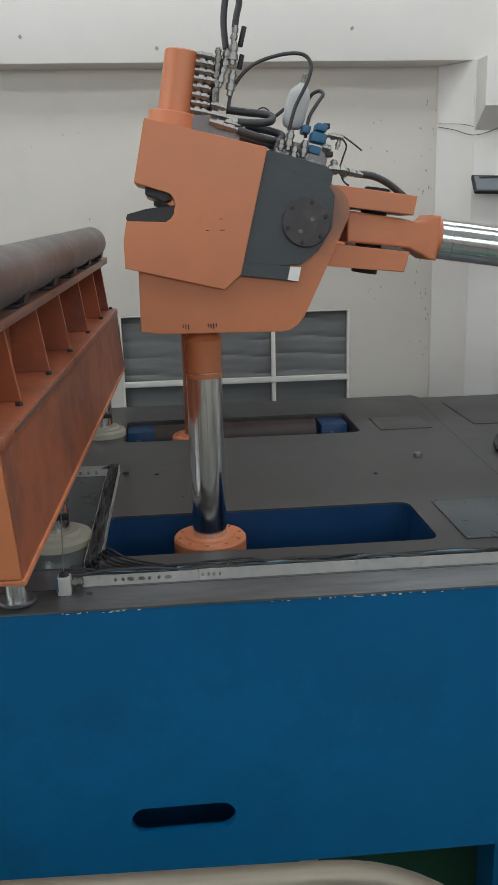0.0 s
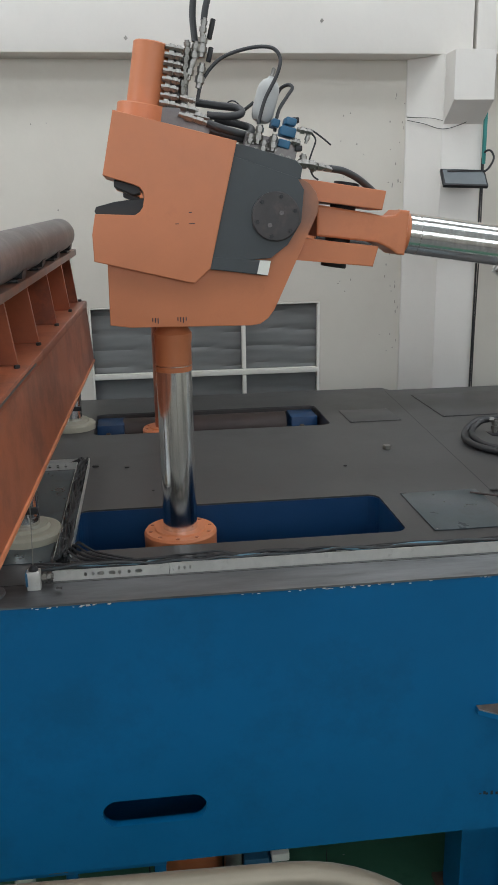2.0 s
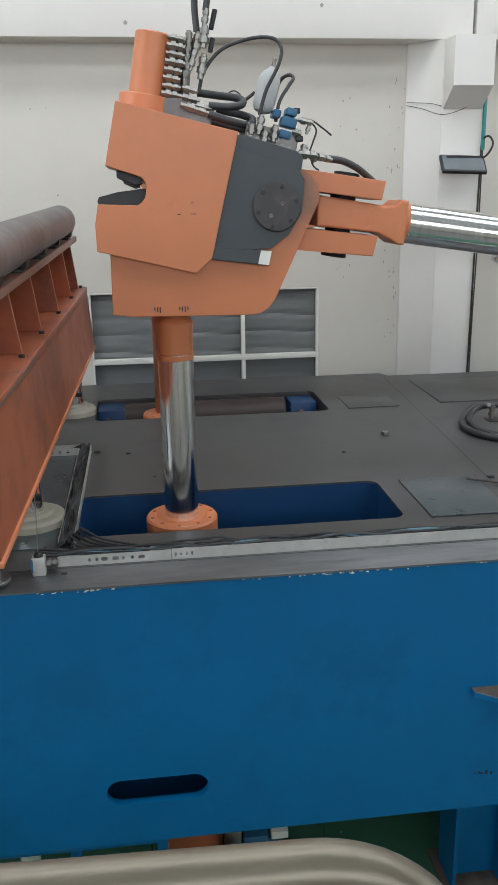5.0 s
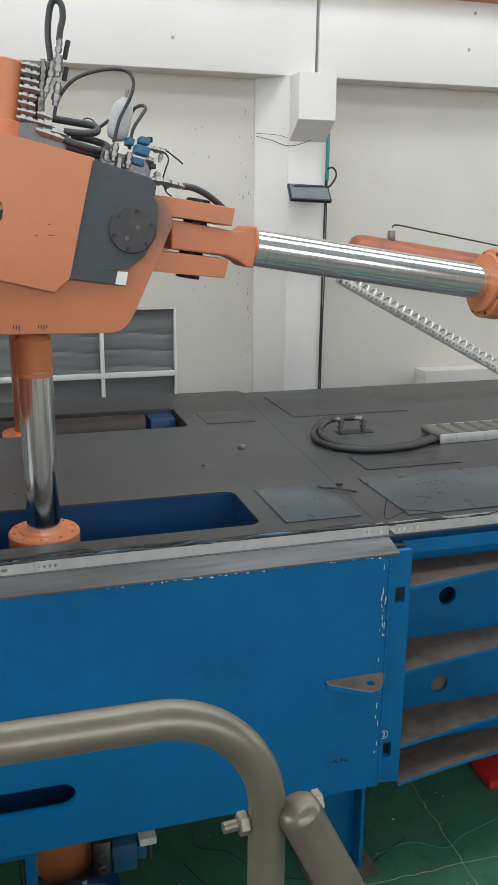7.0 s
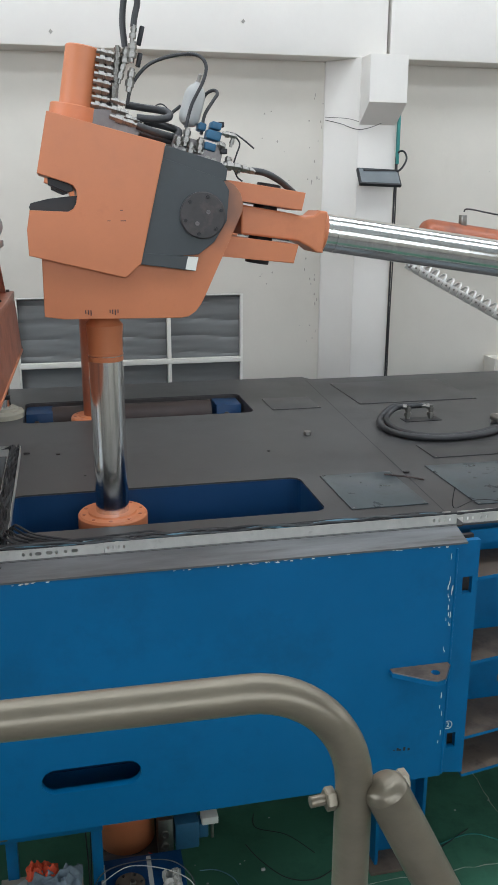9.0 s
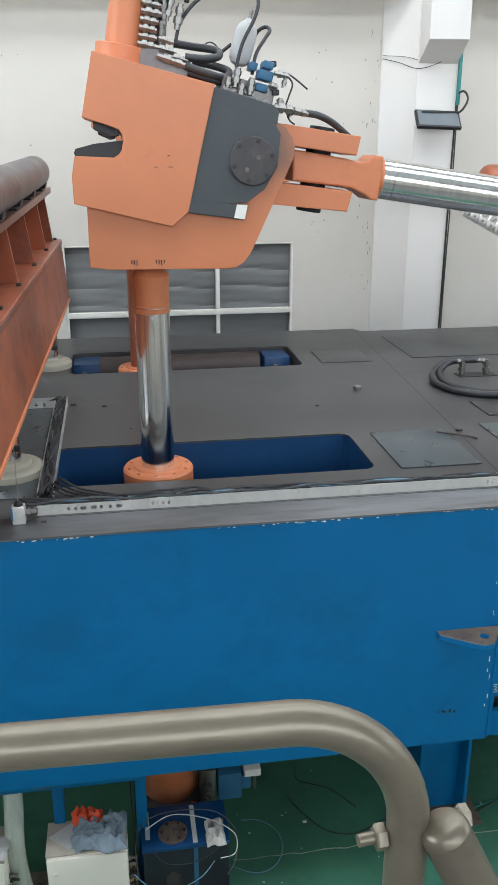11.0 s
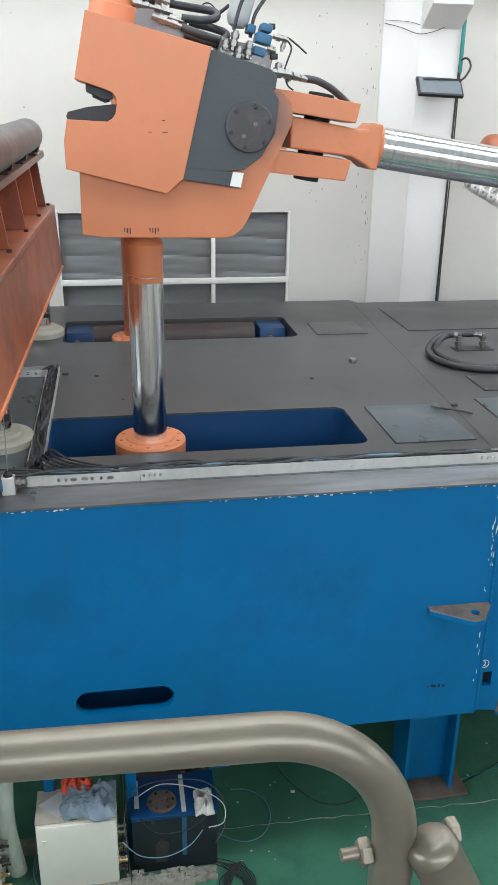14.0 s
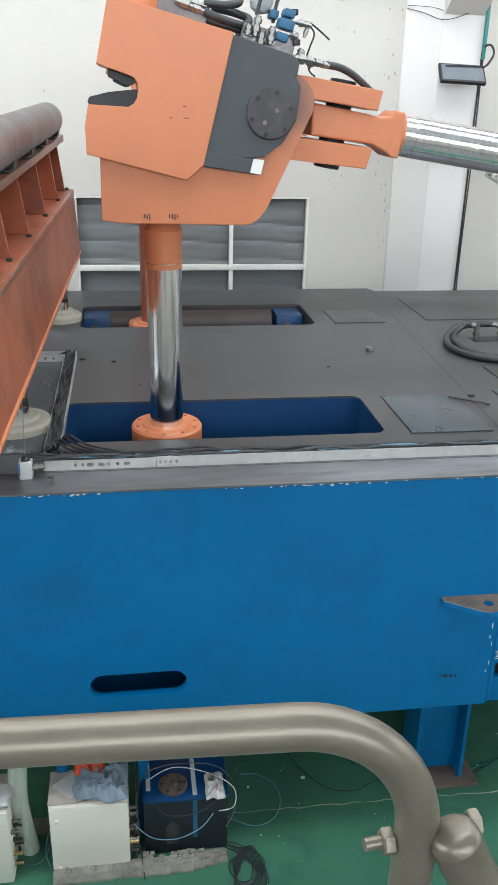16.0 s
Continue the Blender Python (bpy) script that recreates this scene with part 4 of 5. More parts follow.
for i in range(16):
    pts = [(CR.uniform(-0.505, -0.435), 4.36 + 1.96 * k / 9, DZ + 0.02 + CR.uniform(0, 0.05)) for k in range(10)]
    if i < 8:
        pts.append((-0.60, 6.29, DZ + 0.03))
        pts.append((-0.9, 6.28 + CR.uniform(-0.03, 0.03), DZ + 0.03))
    single("cable", tube(pts, 0.006 + CR.random() * 0.003, 6, 4), [BLACK, HOSE, GREY][i % 3], "black cable lying in the aluminium tray", "cable", group="tray cables")
for i in range(9):
    x0, x1 = (-0.62, 2.2) if i < 7 else (2.2, 5.8)
    n = 26
    yb = 4.205 + 0.008 * (i % 7)
    pts = []
    for k in range(n):
        x = x0 + (x1 - x0) * k / (n - 1)
        ya = yb + 0.0 + (0.1 * max(0, (2.0 - abs(x - 0.0)) / 2.0) * (i in (0, 1)) if i < 2 else 0)
        pts.append((x, ya + CR.uniform(-0.006, 0.006), DZ + 0.045 + CR.uniform(-0.008, 0.02) + 0.004 * (i % 3)))
    single("cable", tube(pts, 0.0055 + CR.random() * 0.002, 6, 3), [BLACK, HOSE, GREY, BLACK, CABLEBLUE, BLACK, HOSE][i % 7], "thin cable running along the deck channel", "cable", group="channel cables")
for i in range(5):
    pts = [(-0.46 + 0.015 * i, 4.52 - 0.02 * i, DZ + 0.03), (-0.46 + 0.02 * i, 4.42, DZ + 0.06 + 0.015 * i), (-0.38 + 0.03 * i, 4.32, DZ + 0.05 + 0.01 * i), (-0.2 + 0.05 * i, 4.25, DZ + 0.055)]
    single("cable", tube(pts, 0.007, 6, 6), BLACK, "black cable bending out of the tray", "cable", group="tray cables")

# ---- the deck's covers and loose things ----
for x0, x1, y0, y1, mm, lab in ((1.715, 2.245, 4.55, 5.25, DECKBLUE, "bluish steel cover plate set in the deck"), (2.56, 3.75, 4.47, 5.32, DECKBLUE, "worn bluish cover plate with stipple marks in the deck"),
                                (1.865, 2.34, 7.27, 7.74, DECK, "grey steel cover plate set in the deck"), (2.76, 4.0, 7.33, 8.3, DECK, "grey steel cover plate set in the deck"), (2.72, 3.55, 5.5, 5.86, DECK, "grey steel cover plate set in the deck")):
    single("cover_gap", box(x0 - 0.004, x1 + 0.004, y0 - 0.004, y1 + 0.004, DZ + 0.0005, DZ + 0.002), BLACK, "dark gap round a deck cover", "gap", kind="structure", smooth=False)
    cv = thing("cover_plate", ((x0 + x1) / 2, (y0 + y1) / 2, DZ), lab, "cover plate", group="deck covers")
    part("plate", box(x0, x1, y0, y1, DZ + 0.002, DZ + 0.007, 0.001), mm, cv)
    for sx in (x0 + 0.02, x1 - 0.02):
        for sy in (y0 + 0.02, y1 - 0.02):
            part("screw", screw((sx, sy, DZ + 0.006), (0, 0, 1), 0.007, 0.003, 8), FITTING, cv)
q = bmesh.new()
for i in range(90):
    a, b = CR.gauss(0, 0.11), CR.gauss(0, 0.09)
    box(3.12 + a - 0.009, 3.12 + a + 0.009, 5.0 + b - 0.005, 5.0 + b + 0.005, DZ + 0.0068, DZ + 0.0085, 0, q)
tagged(single("stipple_marks", q, STEEL, "pale wear marks on the cover plate", "marks", smooth=False), kind="stuff")
q = bmesh.new()
pr = None
for k in range(21):
    y = 4.35 + (8.58 - 4.35) * k / 20
    x = 2.29 + (y - 4.4) * 0.064
    cur = [q.verts.new((x - 0.004, y, DZ + 0.0015)), q.verts.new((x + 0.004, y, DZ + 0.0015))]
    if pr:
        q.faces.new((pr[0], pr[1], cur[1], cur[0]))
    pr = cur
single("deck_seam", q, BLACK, "dark seam between two deck plates", "seam", kind="structure", smooth=False)
nut = thing("steel_nut", (1.94, 6.36, DZ), "bright hex nut lying on the deck", "nut")
part("body", lathe((1.94, 6.36, DZ), (1.94, 6.36, 3), [(0, 0.03), (0.004, 0.034), (0.03, 0.034), (0.034, 0.03), (0.034, 0.016)], 6), FITTING, nut)
for x, y, s in ((-0.38, 6.27, 0.022), (-0.14, 6.2, 0.016), (1.5, 5.95, 0.012), (0.05, 5.62, 0.008), (-0.46, 4.09, 0.014), (2.36, 5.2, 0.02)):
    q = box(x - s, x + s, y - s * 0.6, y + s * 0.6, DZ + 0.0005, DZ + s * 0.7, s * 0.15)
    for v in q.verts:
        v.co += Vector((CR.uniform(-1, 1), CR.uniform(-1, 1), 0)) * s * 0.25
    single("scrap_piece", q, DARKGREY, "small dark scrap of steel on the deck", "scrap", group="deck scraps")
single("rag_twist", tube([(2.18, 5.18, DZ + 0.008), (2.24, 5.13, DZ + 0.012), (2.3, 5.08, DZ + 0.016), (2.36, 5.05, DZ + 0.012), (2.41, 5.0, DZ + 0.01)], 0.007, 8), DARKSHAFT, "twisted dark red strip lying on the deck seam", "rag")
# slot contents
sp = thing("spare_shaft", (0.6, 7.62, DZ - 0.5), "dark red-brown shaft lying in the rear deck slot between blue blocks", "shaft")
part("shaft", cyl((-0.2, 7.895, DZ - 0.15), (1.36, 7.895, DZ - 0.15), 0.135, 32), DARKSHAFT, sp)
for x in (-0.34, 1.5):
    bl = part("block", box(x - 0.10, x + 0.15, 7.72, 8.03, DZ - 0.748, DZ - 0.035, 0.006), DARKBLUE, sp, "dark blue bearing block")
    part("bolt", screw((x, 7.722, DZ - 0.13), (0, -1, 0), 0.03, 0.02), BROWN, bl)

# hoses, fittings and drag chains on the deck
hf = thing("deck_hose_ports", (3.1, 6.68, DZ), "two bright hose ports over a dark opening in the deck", "pipe fittings")
part("opening", box(2.93, 3.28, 6.58, 6.72, DZ + 0.001, DZ + 0.005), BLACK, hf, smooth=False)
for x, y in ((2.985, 6.68), (3.2, 6.66)):
    part("fitting", fitting((x, y, DZ + 0.004), (x, y, DZ + 0.13), 0.034), FITTING, hf)
    part("elbow", fitting((x + 0.01, y, DZ + 0.115), (x - 0.1, y + 0.03, DZ + 0.125), 0.026), FITTING, hf)
for off in (0.0, 0.06):
    single("deck_hose", tube([(2.93 + off * 3.4, 6.69, DZ + 0.125), (2.82 + off, 6.7, DZ + 0.11), (2.68 + off, 6.58, DZ + 0.05), (2.62 + off * 1.4, 6.35, DZ + 0.032), (2.70 + off, 6.08 + off, DZ + 0.03), (2.95, 5.93 + off, DZ + 0.03), (3.3, 5.95 + off, DZ + 0.03), (3.62, 6.08 + off, DZ + 0.04), (3.85, 6.12 + off, DZ + 0.06)], 0.027, 14, 8), HOSE, "thick black hose looping over the deck into the chain", "hose", group="deck hoses")


def drag_chain(name, p0, p1, w, h, n, lab):
    p0, p1 = Vector(p0), Vector(p1)
    ch = thing(name, tuple(p0), lab, "drag chain", group="drag chains")
    d = (p1 - p0).normalized()
    side = Vector((0, 1, 0))
    up = d.cross(side)
    up = up if up.z > 0 else -up
    st = (p1 - p0).length / n
    M = Matrix((d, side, up)).transposed()
    for i in range(n):
        o = p0 + d * st * i
        for sy in (-w / 2, w / 2 - 0.012):
            q = box(0.0, st * 1.12, sy, sy + 0.012, 0, h, 0.003)
            for v in q.verts:
                v.co = o + M @ v.co
            part("side_plate", q, ALU, ch)
        q = lathe((0.02, -w / 2 + 0.012, h * 0.7), (0.02, w / 2, h * 0.7), [(0, 0.035), (w - 0.024, 0.035)], 12)
        for v in q.verts:
            v.co = o + M @ v.co
        part("roller", q, FITTING, ch, "bright roller")
        q = box(st * 0.3, st * 0.8, -w / 2 + 0.012, w / 2 - 0.012, h * 0.86, h * 0.98)
        for v in q.verts:
            v.co = o + M @ v.co
        part("crossbar", q, FITTING, ch, "bright crossbar")
    return ch


drag_chain("drag_chain", (3.66, 6.22, DZ + 0.004), (6.2, 6.3, DZ + 0.004), 0.36, 0.085, 17, "grey steel drag chain lying on the deck")
CA, CB_ = Vector((3.002, 6.900, 3.594)), Vector((4.731, 6.900, 2.691))
CB_ = CA + (CB_ - CA) * ((CA.z - DZ - 0.02) / (CA.z - CB_.z))
hc = thing("hanging_chain", tuple(CA), "bright hooped steel cable chain hanging in a slope behind the arm", "drag chain", group="drag chains")
HD = (CB_ - CA).normalized()
HU = Vector((0, 1, 0)).cross(HD)
HU = HU if HU.z > 0 else -HU
for i in range(int((CB_ - CA).length / 0.085)):
    o = CA + HD * 0.085 * i
    hoop = [o + HD * (0.02 * math.sin(a)) + Vector((0, -0.07 * math.cos(a), 0)) + HU * (0.02 + 0.085 * math.sin(a)) for a in [math.pi * k / 10 for k in range(11)]]
    part("hoop", tube(hoop, 0.011, 6, 1), ALU, hc, "bright bent hoop")
    for sy in (-0.082, 0.07):
        q = box(0.004, 0.080, sy, sy + 0.012, -0.012, 0.04, 0.003)
        for v in q.verts:
            v.co = o + HD * v.co.x + Vector((0, v.co.y, 0)) + HU * v.co.z
        part("side_plate", q, ALU, hc)
    part("pin", cyl(o + HD * 0.04 + Vector((0, -0.09, 0)) + HU * 0.014, o + HD * 0.04 + Vector((0, 0.09, 0)) + HU * 0.014, 0.009, 8), FITTING, hc)
part("cable", tube([CA + HU * 0.03, CA.lerp(CB_, 0.5) + HU * 0.028, CB_ + HU * 0.03], 0.024, 10), GREYTANK, hc, "pale cable inside the chain")

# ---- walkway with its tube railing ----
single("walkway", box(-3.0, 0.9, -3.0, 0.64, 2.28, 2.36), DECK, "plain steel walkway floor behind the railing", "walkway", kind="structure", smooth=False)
RZ, RY, RR, LX, BR = 3.7032, 0.3974, 0.0193, 0.226, 0.1105
hr = thing("handrail", (-0.5, RY, 2.36), "worn brushed steel tube railing bent down at its end", "railing")


def on_rail(x, z):
    """The railing runs slightly askew to the machine."""
    return (x, RY - 0.0716 * x, z + 0.0338 * x)


pts = [on_rail(-2.6 + 0.224 * i, RZ) for i in range(12)] + [on_rail(LX - BR + BR * math.sin(a), RZ - 1.075 * BR + 1.075 * BR * math.cos(a)) for a in [math.pi / 2 * i / 14 for i in range(15)]] + [on_rail(LX, RZ - 1.075 * BR - 0.12 * i) for i in range(1, 10)]
PY = pts[-1][1]
pts[-1] = (LX, PY, 2.362)
part("top_tube", tube(pts, RR, 28, 1), RAIL, hr)
for x in (-2.55, -1.4):
    px_, py_, pz_ = on_rail(x, RZ)
    part("post", cyl((px_, py_, 2.362), (px_, py_, pz_ - 0.015), 0.019, 20), RAIL, hr)
BZ = 3.578
bolt = part("bolt", cyl((0.180, PY, BZ), (0.286, PY + 0.010, BZ), 0.0058, 14), RAIL, hr, "galvanised bolt through both tubes")
part("bolt_nut", lathe((0.1955, PY + 0.001, BZ), (0.321, PY + 0.009, BZ), [(0, 0.0105), (0.0015, 0.0122), (0.009, 0.0122), (0.0105, 0.011)], 6), RAIL, bolt)
part("bolt_head", lathe((0.2795, PY + 0.012, BZ), (0.42, PY + 0.02, BZ), [(0, 0.0105), (0.0015, 0.0122), (0.009, 0.0122), (0.0105, 0.010)], 6), RAIL, bolt)
sr = thing("stair_rail", (0.8, 0.42, 2.38), "brushed steel stair rail tube bolted to the railing's end", "railing")
SRR = 0.023
S0, S1 = Vector((0.2490, 0.366, 3.604)), Vector((0.845, 0.21, 2.38))
part("tube", lathe(S0, S1, [(0.013, SRR)] + [(0.1 * i, SRR) for i in range(1, 13)], 28), RAIL, sr)
part("end_cap", lathe(S0, S1, [(0, 0.014), (0.002, 0.018), (0.006, 0.0215), (0.0128, 0.023)], 28), RAIL, sr, "pinched welded tube end")

part("dent_mark", lathe((0.151, 0.383, 3.717), (0.151, 0.383, 3), [(0, 0.0004), (0.002, 0.0011), (0.012, 0.0011), (0.014, 0.0004)], 8), DARKGREY, hr, "small dark nick in the tube")

for x, y in ((-2.9, -2.9), (0.8, -2.9), (-2.9, 0.4), (0.8, 0.4)):
    single("walkway_post", box(x - 0.05, x + 0.05, y - 0.05, y + 0.05, FLOOR, 2.278, 0.005), DARKGREY, "plain steel post under the walkway", "post", group="walkway posts", kind="structure")

# ---- flood light, conduits and wires on the column ----
fl_ = thing("flood_light", (3.4, 8.85, 4.38), "black flood light on a bracket on the column", "flood light")
q = box(-0.235, 0.235, -0.022, 0.02, -0.115, 0.115, 0.008)
M = Matrix.Translation((3.365, 8.68, 4.40)) @ Matrix.Rotation(radians(-44), 4, "X") @ Matrix.Rotation(radians(3), 4, "Y")
bmesh.ops.transform(q, matrix=M, verts=q.verts[:])
part("housing", q, BLACK, fl_)
q = box(-0.215, 0.215, -0.026, -0.0225, -0.096, 0.096)
bmesh.ops.transform(q, matrix=M, verts=q.verts[:])
part("glass", q, LAMPGLASS, fl_, "dull grey front glass", smooth=False)
q = box(-0.15, 0.15, 0.02, 0.055, 0.0, 0.1, 0.008)
bmesh.ops.transform(q, matrix=M, verts=q.verts[:])
part("driver_box", q, BLACK, fl_)
part("bracket", box(3.2, 3.6, 8.70, 8.9, 4.47, 4.485), BLACK, fl_, smooth=False)
single("cable", tube([(3.56, 8.72, 4.45), (3.63, 8.70, 4.50), (3.69, 8.72, 4.6), (3.68, 8.8, 4.68), (3.64, 8.88, 4.64), (3.635, 8.89, 4.4), (3.63, 8.89, 3.4), (3.625, 8.89, 2.0), (3.62, 8.89, 0.8)], 0.011, 8, 5), BLACK, "black lamp cable running down the column", "cable")
single("cable", tube([(3.655, 8.9, 4.6), (3.66, 8.9, 3.6), (3.65, 8.9, 2.6), (3.66, 8.9, 0.8)], 0.008, 6, 5), DARKGREY, "thin dark cable running down the column", "cable")
single("conduit_pipe", box(3.628, 3.662, 8.86, 8.9, 4.55, 5.12, 0.006), TEAL, "short teal conduit on the column side", "conduit")
single("slack_wire", tube([(2.925, 9.25, 5.02), (3.05, 9.08, 4.97), (3.19, 8.89, 4.90), (3.4, 8.88, 4.95), (3.62, 8.88, 5.06)], 0.004, 6, 5), DARKGREY, "thin slack wire strung across the column", "wire")
single("slack_wire", tube([(2.925, 9.25, 5.05), (3.1, 9.02, 5.02), (3.19, 8.89, 4.98)], 0.003, 6, 5), DARKGREY, "thin slack wire strung across the column", "wire")
single("wall_ledge", box(5.1, 9.5, 9.02, 9.298, 1.0, 2.30, 0.01), WALL, "low white masonry ledge along the wall", "ledge", kind="structure")
SR = random.Random(41)
for i in range(30):
    x = SR.choice([2.8, 2.86, 2.9]) + SR.uniform(-0.07, 0.01)
    z, hh = SR.uniform(2.5, 5.3), SR.uniform(0.006, 0.025)
    w = SR.uniform(0.003, 0.008)
    q = plate([(x - w, z), (x - w * 0.3, z - hh), (x + w, z - hh * 0.4), (x + w * 0.6, z + hh * 0.7), (x - w * 0.4, z + hh)], [], XZ(WALLY - 0.004), 0.0035)
    single("plaster_chip", q, CHIP, "small grey chip in the wall plaster", "chip", group="wall chips", kind="structure", smooth=False)
WR = random.Random(12)
for i in range(26):
    x, z = (WR.uniform(2.2, 2.9), WR.uniform(2.6, 5.3)) if i < 16 else (WR.choice([WR.uniform(-3, -0.6), WR.uniform(3.8, 7)]), WR.uniform(3.2, 5.5))
    s = WR.uniform(0.004, 0.013)
    q = plate([(x - s, z), (x, z - s * WR.uniform(0.5, 1.6)), (x + s * WR.uniform(0.4, 1.4), z), (x + s * 0.2, z + s * WR.uniform(0.5, 2.0))], [], XZ(WALLY - 0.003), 0.0028)
    single("plaster_chip", q, CHIP, "small grey chip in the wall plaster", "chip", group="wall chips", kind="structure", smooth=False)

# ---- under the machine front ----
C0, C1 = (-0.623, 4.011, -0.600), (-0.123, 4.012, -0.600)


def cabinet(x0, x1, y0, y1, z1, lab):
    c = thing("control_cabinet", ((x0 + x1) / 2, (y0 + y1) / 2, FLOOR), lab, "cabinet", group="control cabinets")
    part("body", box(x0, x1, y0 + 0.022, y1, FLOOR, z1 - 0.012, 0.004), CAB, c)
    part("top", box(x0 - 0.004, x1 + 0.004, y0 + 0.02, y1 + 0.004, z1 - 0.012, z1, 0.003), CABTOP, c, "dusty brown top")
    dr = part("door", box(x0 + 0.002, x1 - 0.002, y0, y0 + 0.019, FLOOR + 0.006, z1 - 0.02, 0.003), CAB, c)
    for z in (z1 - 0.13, FLOOR + 0.07):
        lk = part("lock", box(x0 + 0.035, x0 + 0.062, y0 - 0.008, y0, z - 0.014, z + 0.014, 0.003), CAB, dr, "small square lock")
    g = CR
    for i in range(22):
        yy, zz = g.uniform(y0 + 0.05, y1 - 0.03), g.uniform(FLOOR + 0.06, FLOOR + 0.4)
        part("cable_gland", lathe((x1, yy, zz), (x1 + 1, yy, zz), [(0, 0.017), (0.014, 0.017), (0.016, 0.011), (0.045, 0.011), (0.047, 0.014), (0.058, 0.012)], 8), [FITTING, BRASS, DARKGREY][i % 3], c)
    return c


CX0, CX1, CY, CZ = C0[0], C1[0], (C0[1] + C1[1]) / 2, (-0.373, 3.980, -0.002)[2]
cabinet(CX0, CX1, CY, CY + 0.3, CZ, "cream white control cabinet with dusty top on the floor")
cabinet(CX0 - 0.78, CX0 - 0.25, CY - 0.02, CY + 0.3, CZ + 0.02, "cream white control cabinet with papers on top")


def crumple(name, x, y, z, w, d, h, material, lab, cat, seed, n=16, folds=1.0):
    q = bmesh.new()
    bmesh.ops.create_grid(q, x_segments=n, y_segments=n, size=0.5)
    for v in q.verts:
        a, b = v.co.x, v.co.y
        wx, wy = a + 0.12 * noise.noise((b * 4, seed, 1.0)), b + 0.12 * noise.noise((a * 4, seed, 7.0))
        f = 1 - 1.7 * abs(noise.noise((wx * 4.5 * folds + seed, wy * 2.6 * folds, seed))) + 0.35 * noise.noise((wx * 9 * folds, wy * 14 * folds + seed, 2.0))
        e = 1 - max(abs(a), abs(b)) * 2
        k = 1 + 0.28 * noise.noise((math.atan2(b, a) * 1.2, seed, 0.0))
        v.co = Vector((x + a * w * k, y + b * d * k, z + 0.012 + h * max(0.05, 0.15 + 0.85 * f) * min(1, e * 3 + 0.15)))
    res = bmesh.ops.extrude_face_region(q, geom=q.faces[:])
    for g in res["geom"]:
        if isinstance(g, bmesh.types.BMVert):
            g.co.z -= 0.006
    bmesh.ops.recalc_face_normals(q, faces=q.faces[:])
    ob = single(name, q, material, lab, cat)
    ob.data.set_sharp_from_angle(angle=radians(140))
    return ob


crumple("work_jacket", CX0 + 0.335, CY + 0.155, CZ, 0.33, 0.31, 0.085, CLOTHBLUE, "crumpled grey-blue work jacket on the cabinet top", "jacket", 3.1, 52)
crumple("orange_rag", CX0 + 0.25, CY + 0.25, CZ + 0.03, 0.19, 0.12, 0.08, CLOTHRED, "bright orange-red rag on the cabinet top", "rag", 5.7, 34)
q = plate([(CX0 + 0.01, CY + 0.17), (CX0 + 0.14, CY + 0.05), (CX0 + 0.27, CY + 0.14), (CX0 + 0.15, CY + 0.28)], [], XY(CZ + 0.001), 0.006)
single("paper_sheet", q, PAPER, "grubby white sheet of card on the cabinet top", "paper", smooth=False)
crumple("paper_pile", CX0 - 0.36, CY + 0.1, CZ + 0.02, 0.26, 0.2, 0.03, PAPER, "loose crumpled white papers on the cabinet top", "paper", 9.3, 8, 0.5)
single("plastic_tube", tube([(-0.795, 4.254, -0.600), (-0.829, 4.200, -0.123), (-0.826, 4.300, 0.226), (-0.840, 4.320, 0.414)], 0.062, 20, 4), CLEAR, "cloudy greenish rolled plastic tube standing on the floor", "plastic tube")

# blue floor unit with a round flange on top
bu = thing("floor_pedestal", (0.25, 4.2, FLOOR), "blue steel pedestal with a round flange and labels", "pedestal")
BX0, BX1, BY0, BT = (-0.026, 4.050, -0.101)[0], (0.535, 4.050, -0.169)[0], 4.02, (0.256, 4.050, -0.121)[2]
BY1 = (0.285, 4.474, -0.250)[1]
# lower block near black to stand for shadow; only the top stays blue
part("block", box(BX0, BX1, BY0 + 0.09, BY1, FLOOR, BT - 0.03, 0.006), PEDDARK, bu, "lower block coloured dark for shade")
part("top_plate", box(BX0 - 0.005, BX1 + 0.005, BY0 + 0.085, BY1, BT - 0.03, BT, 0.004), PEDBLUE, bu, "blue painted top plate")
fg = part("flange", lathe((0.175, 4.225, BT), (0.175, 4.225, 1), [(0, 0.098), (0.012, 0.098), (0.015, 0.094), (0.015, 0.02)], 32), BROWN, bu, "bare brown round flange with bolts")
for i in range(6):
    a = 2 * math.pi * i / 6
    part("bolt", screw((0.175 + 0.075 * math.cos(a), 4.225 + 0.075 * math.sin(a), BT + 0.014), (0, 0, 1), 0.009, 0.008), BLACK, fg)
part("plug", screw((0.195, 4.215, BT + 0.014), (0, 0, 1), 0.02, 0.025), FITTING, fg)
for x, y0, y1 in ((BX0 + 0.02, BY0 + 0.17, BY1 - 0.04), (0.30, BY0 + 0.1, BY1 - 0.02)):
    part("label_strip", box(x, x + 0.03, y0, y1, BT + 0.001, BT + 0.004), PAPER, bu, "pale paper strip", smooth=False)
part("label_strip", box(0.30, 0.33, BY0 + 0.087, BY0 + 0.0895, FLOOR + 0.12, BT - 0.01), VALVEBLUE, bu, "blue strip down the front", smooth=False)
part("data_plate", plate([(0.12, -0.52), (0.2, -0.52), (0.21, -0.36), (0.16, -0.32), (0.12, -0.36)], [], XZ(BY0 + 0.086), 0.0035), DARKGREY, bu, smooth=False)
ob_ = thing("bearing_base", (0.2, 4.7, FLOOR), "dark steel plinth carrying the orange cylinder's foot", "plinth")
part("plinth", box(-0.05, 0.47, 4.36, 5.3, FLOOR, -0.39, 0.006), BROWN, ob_)
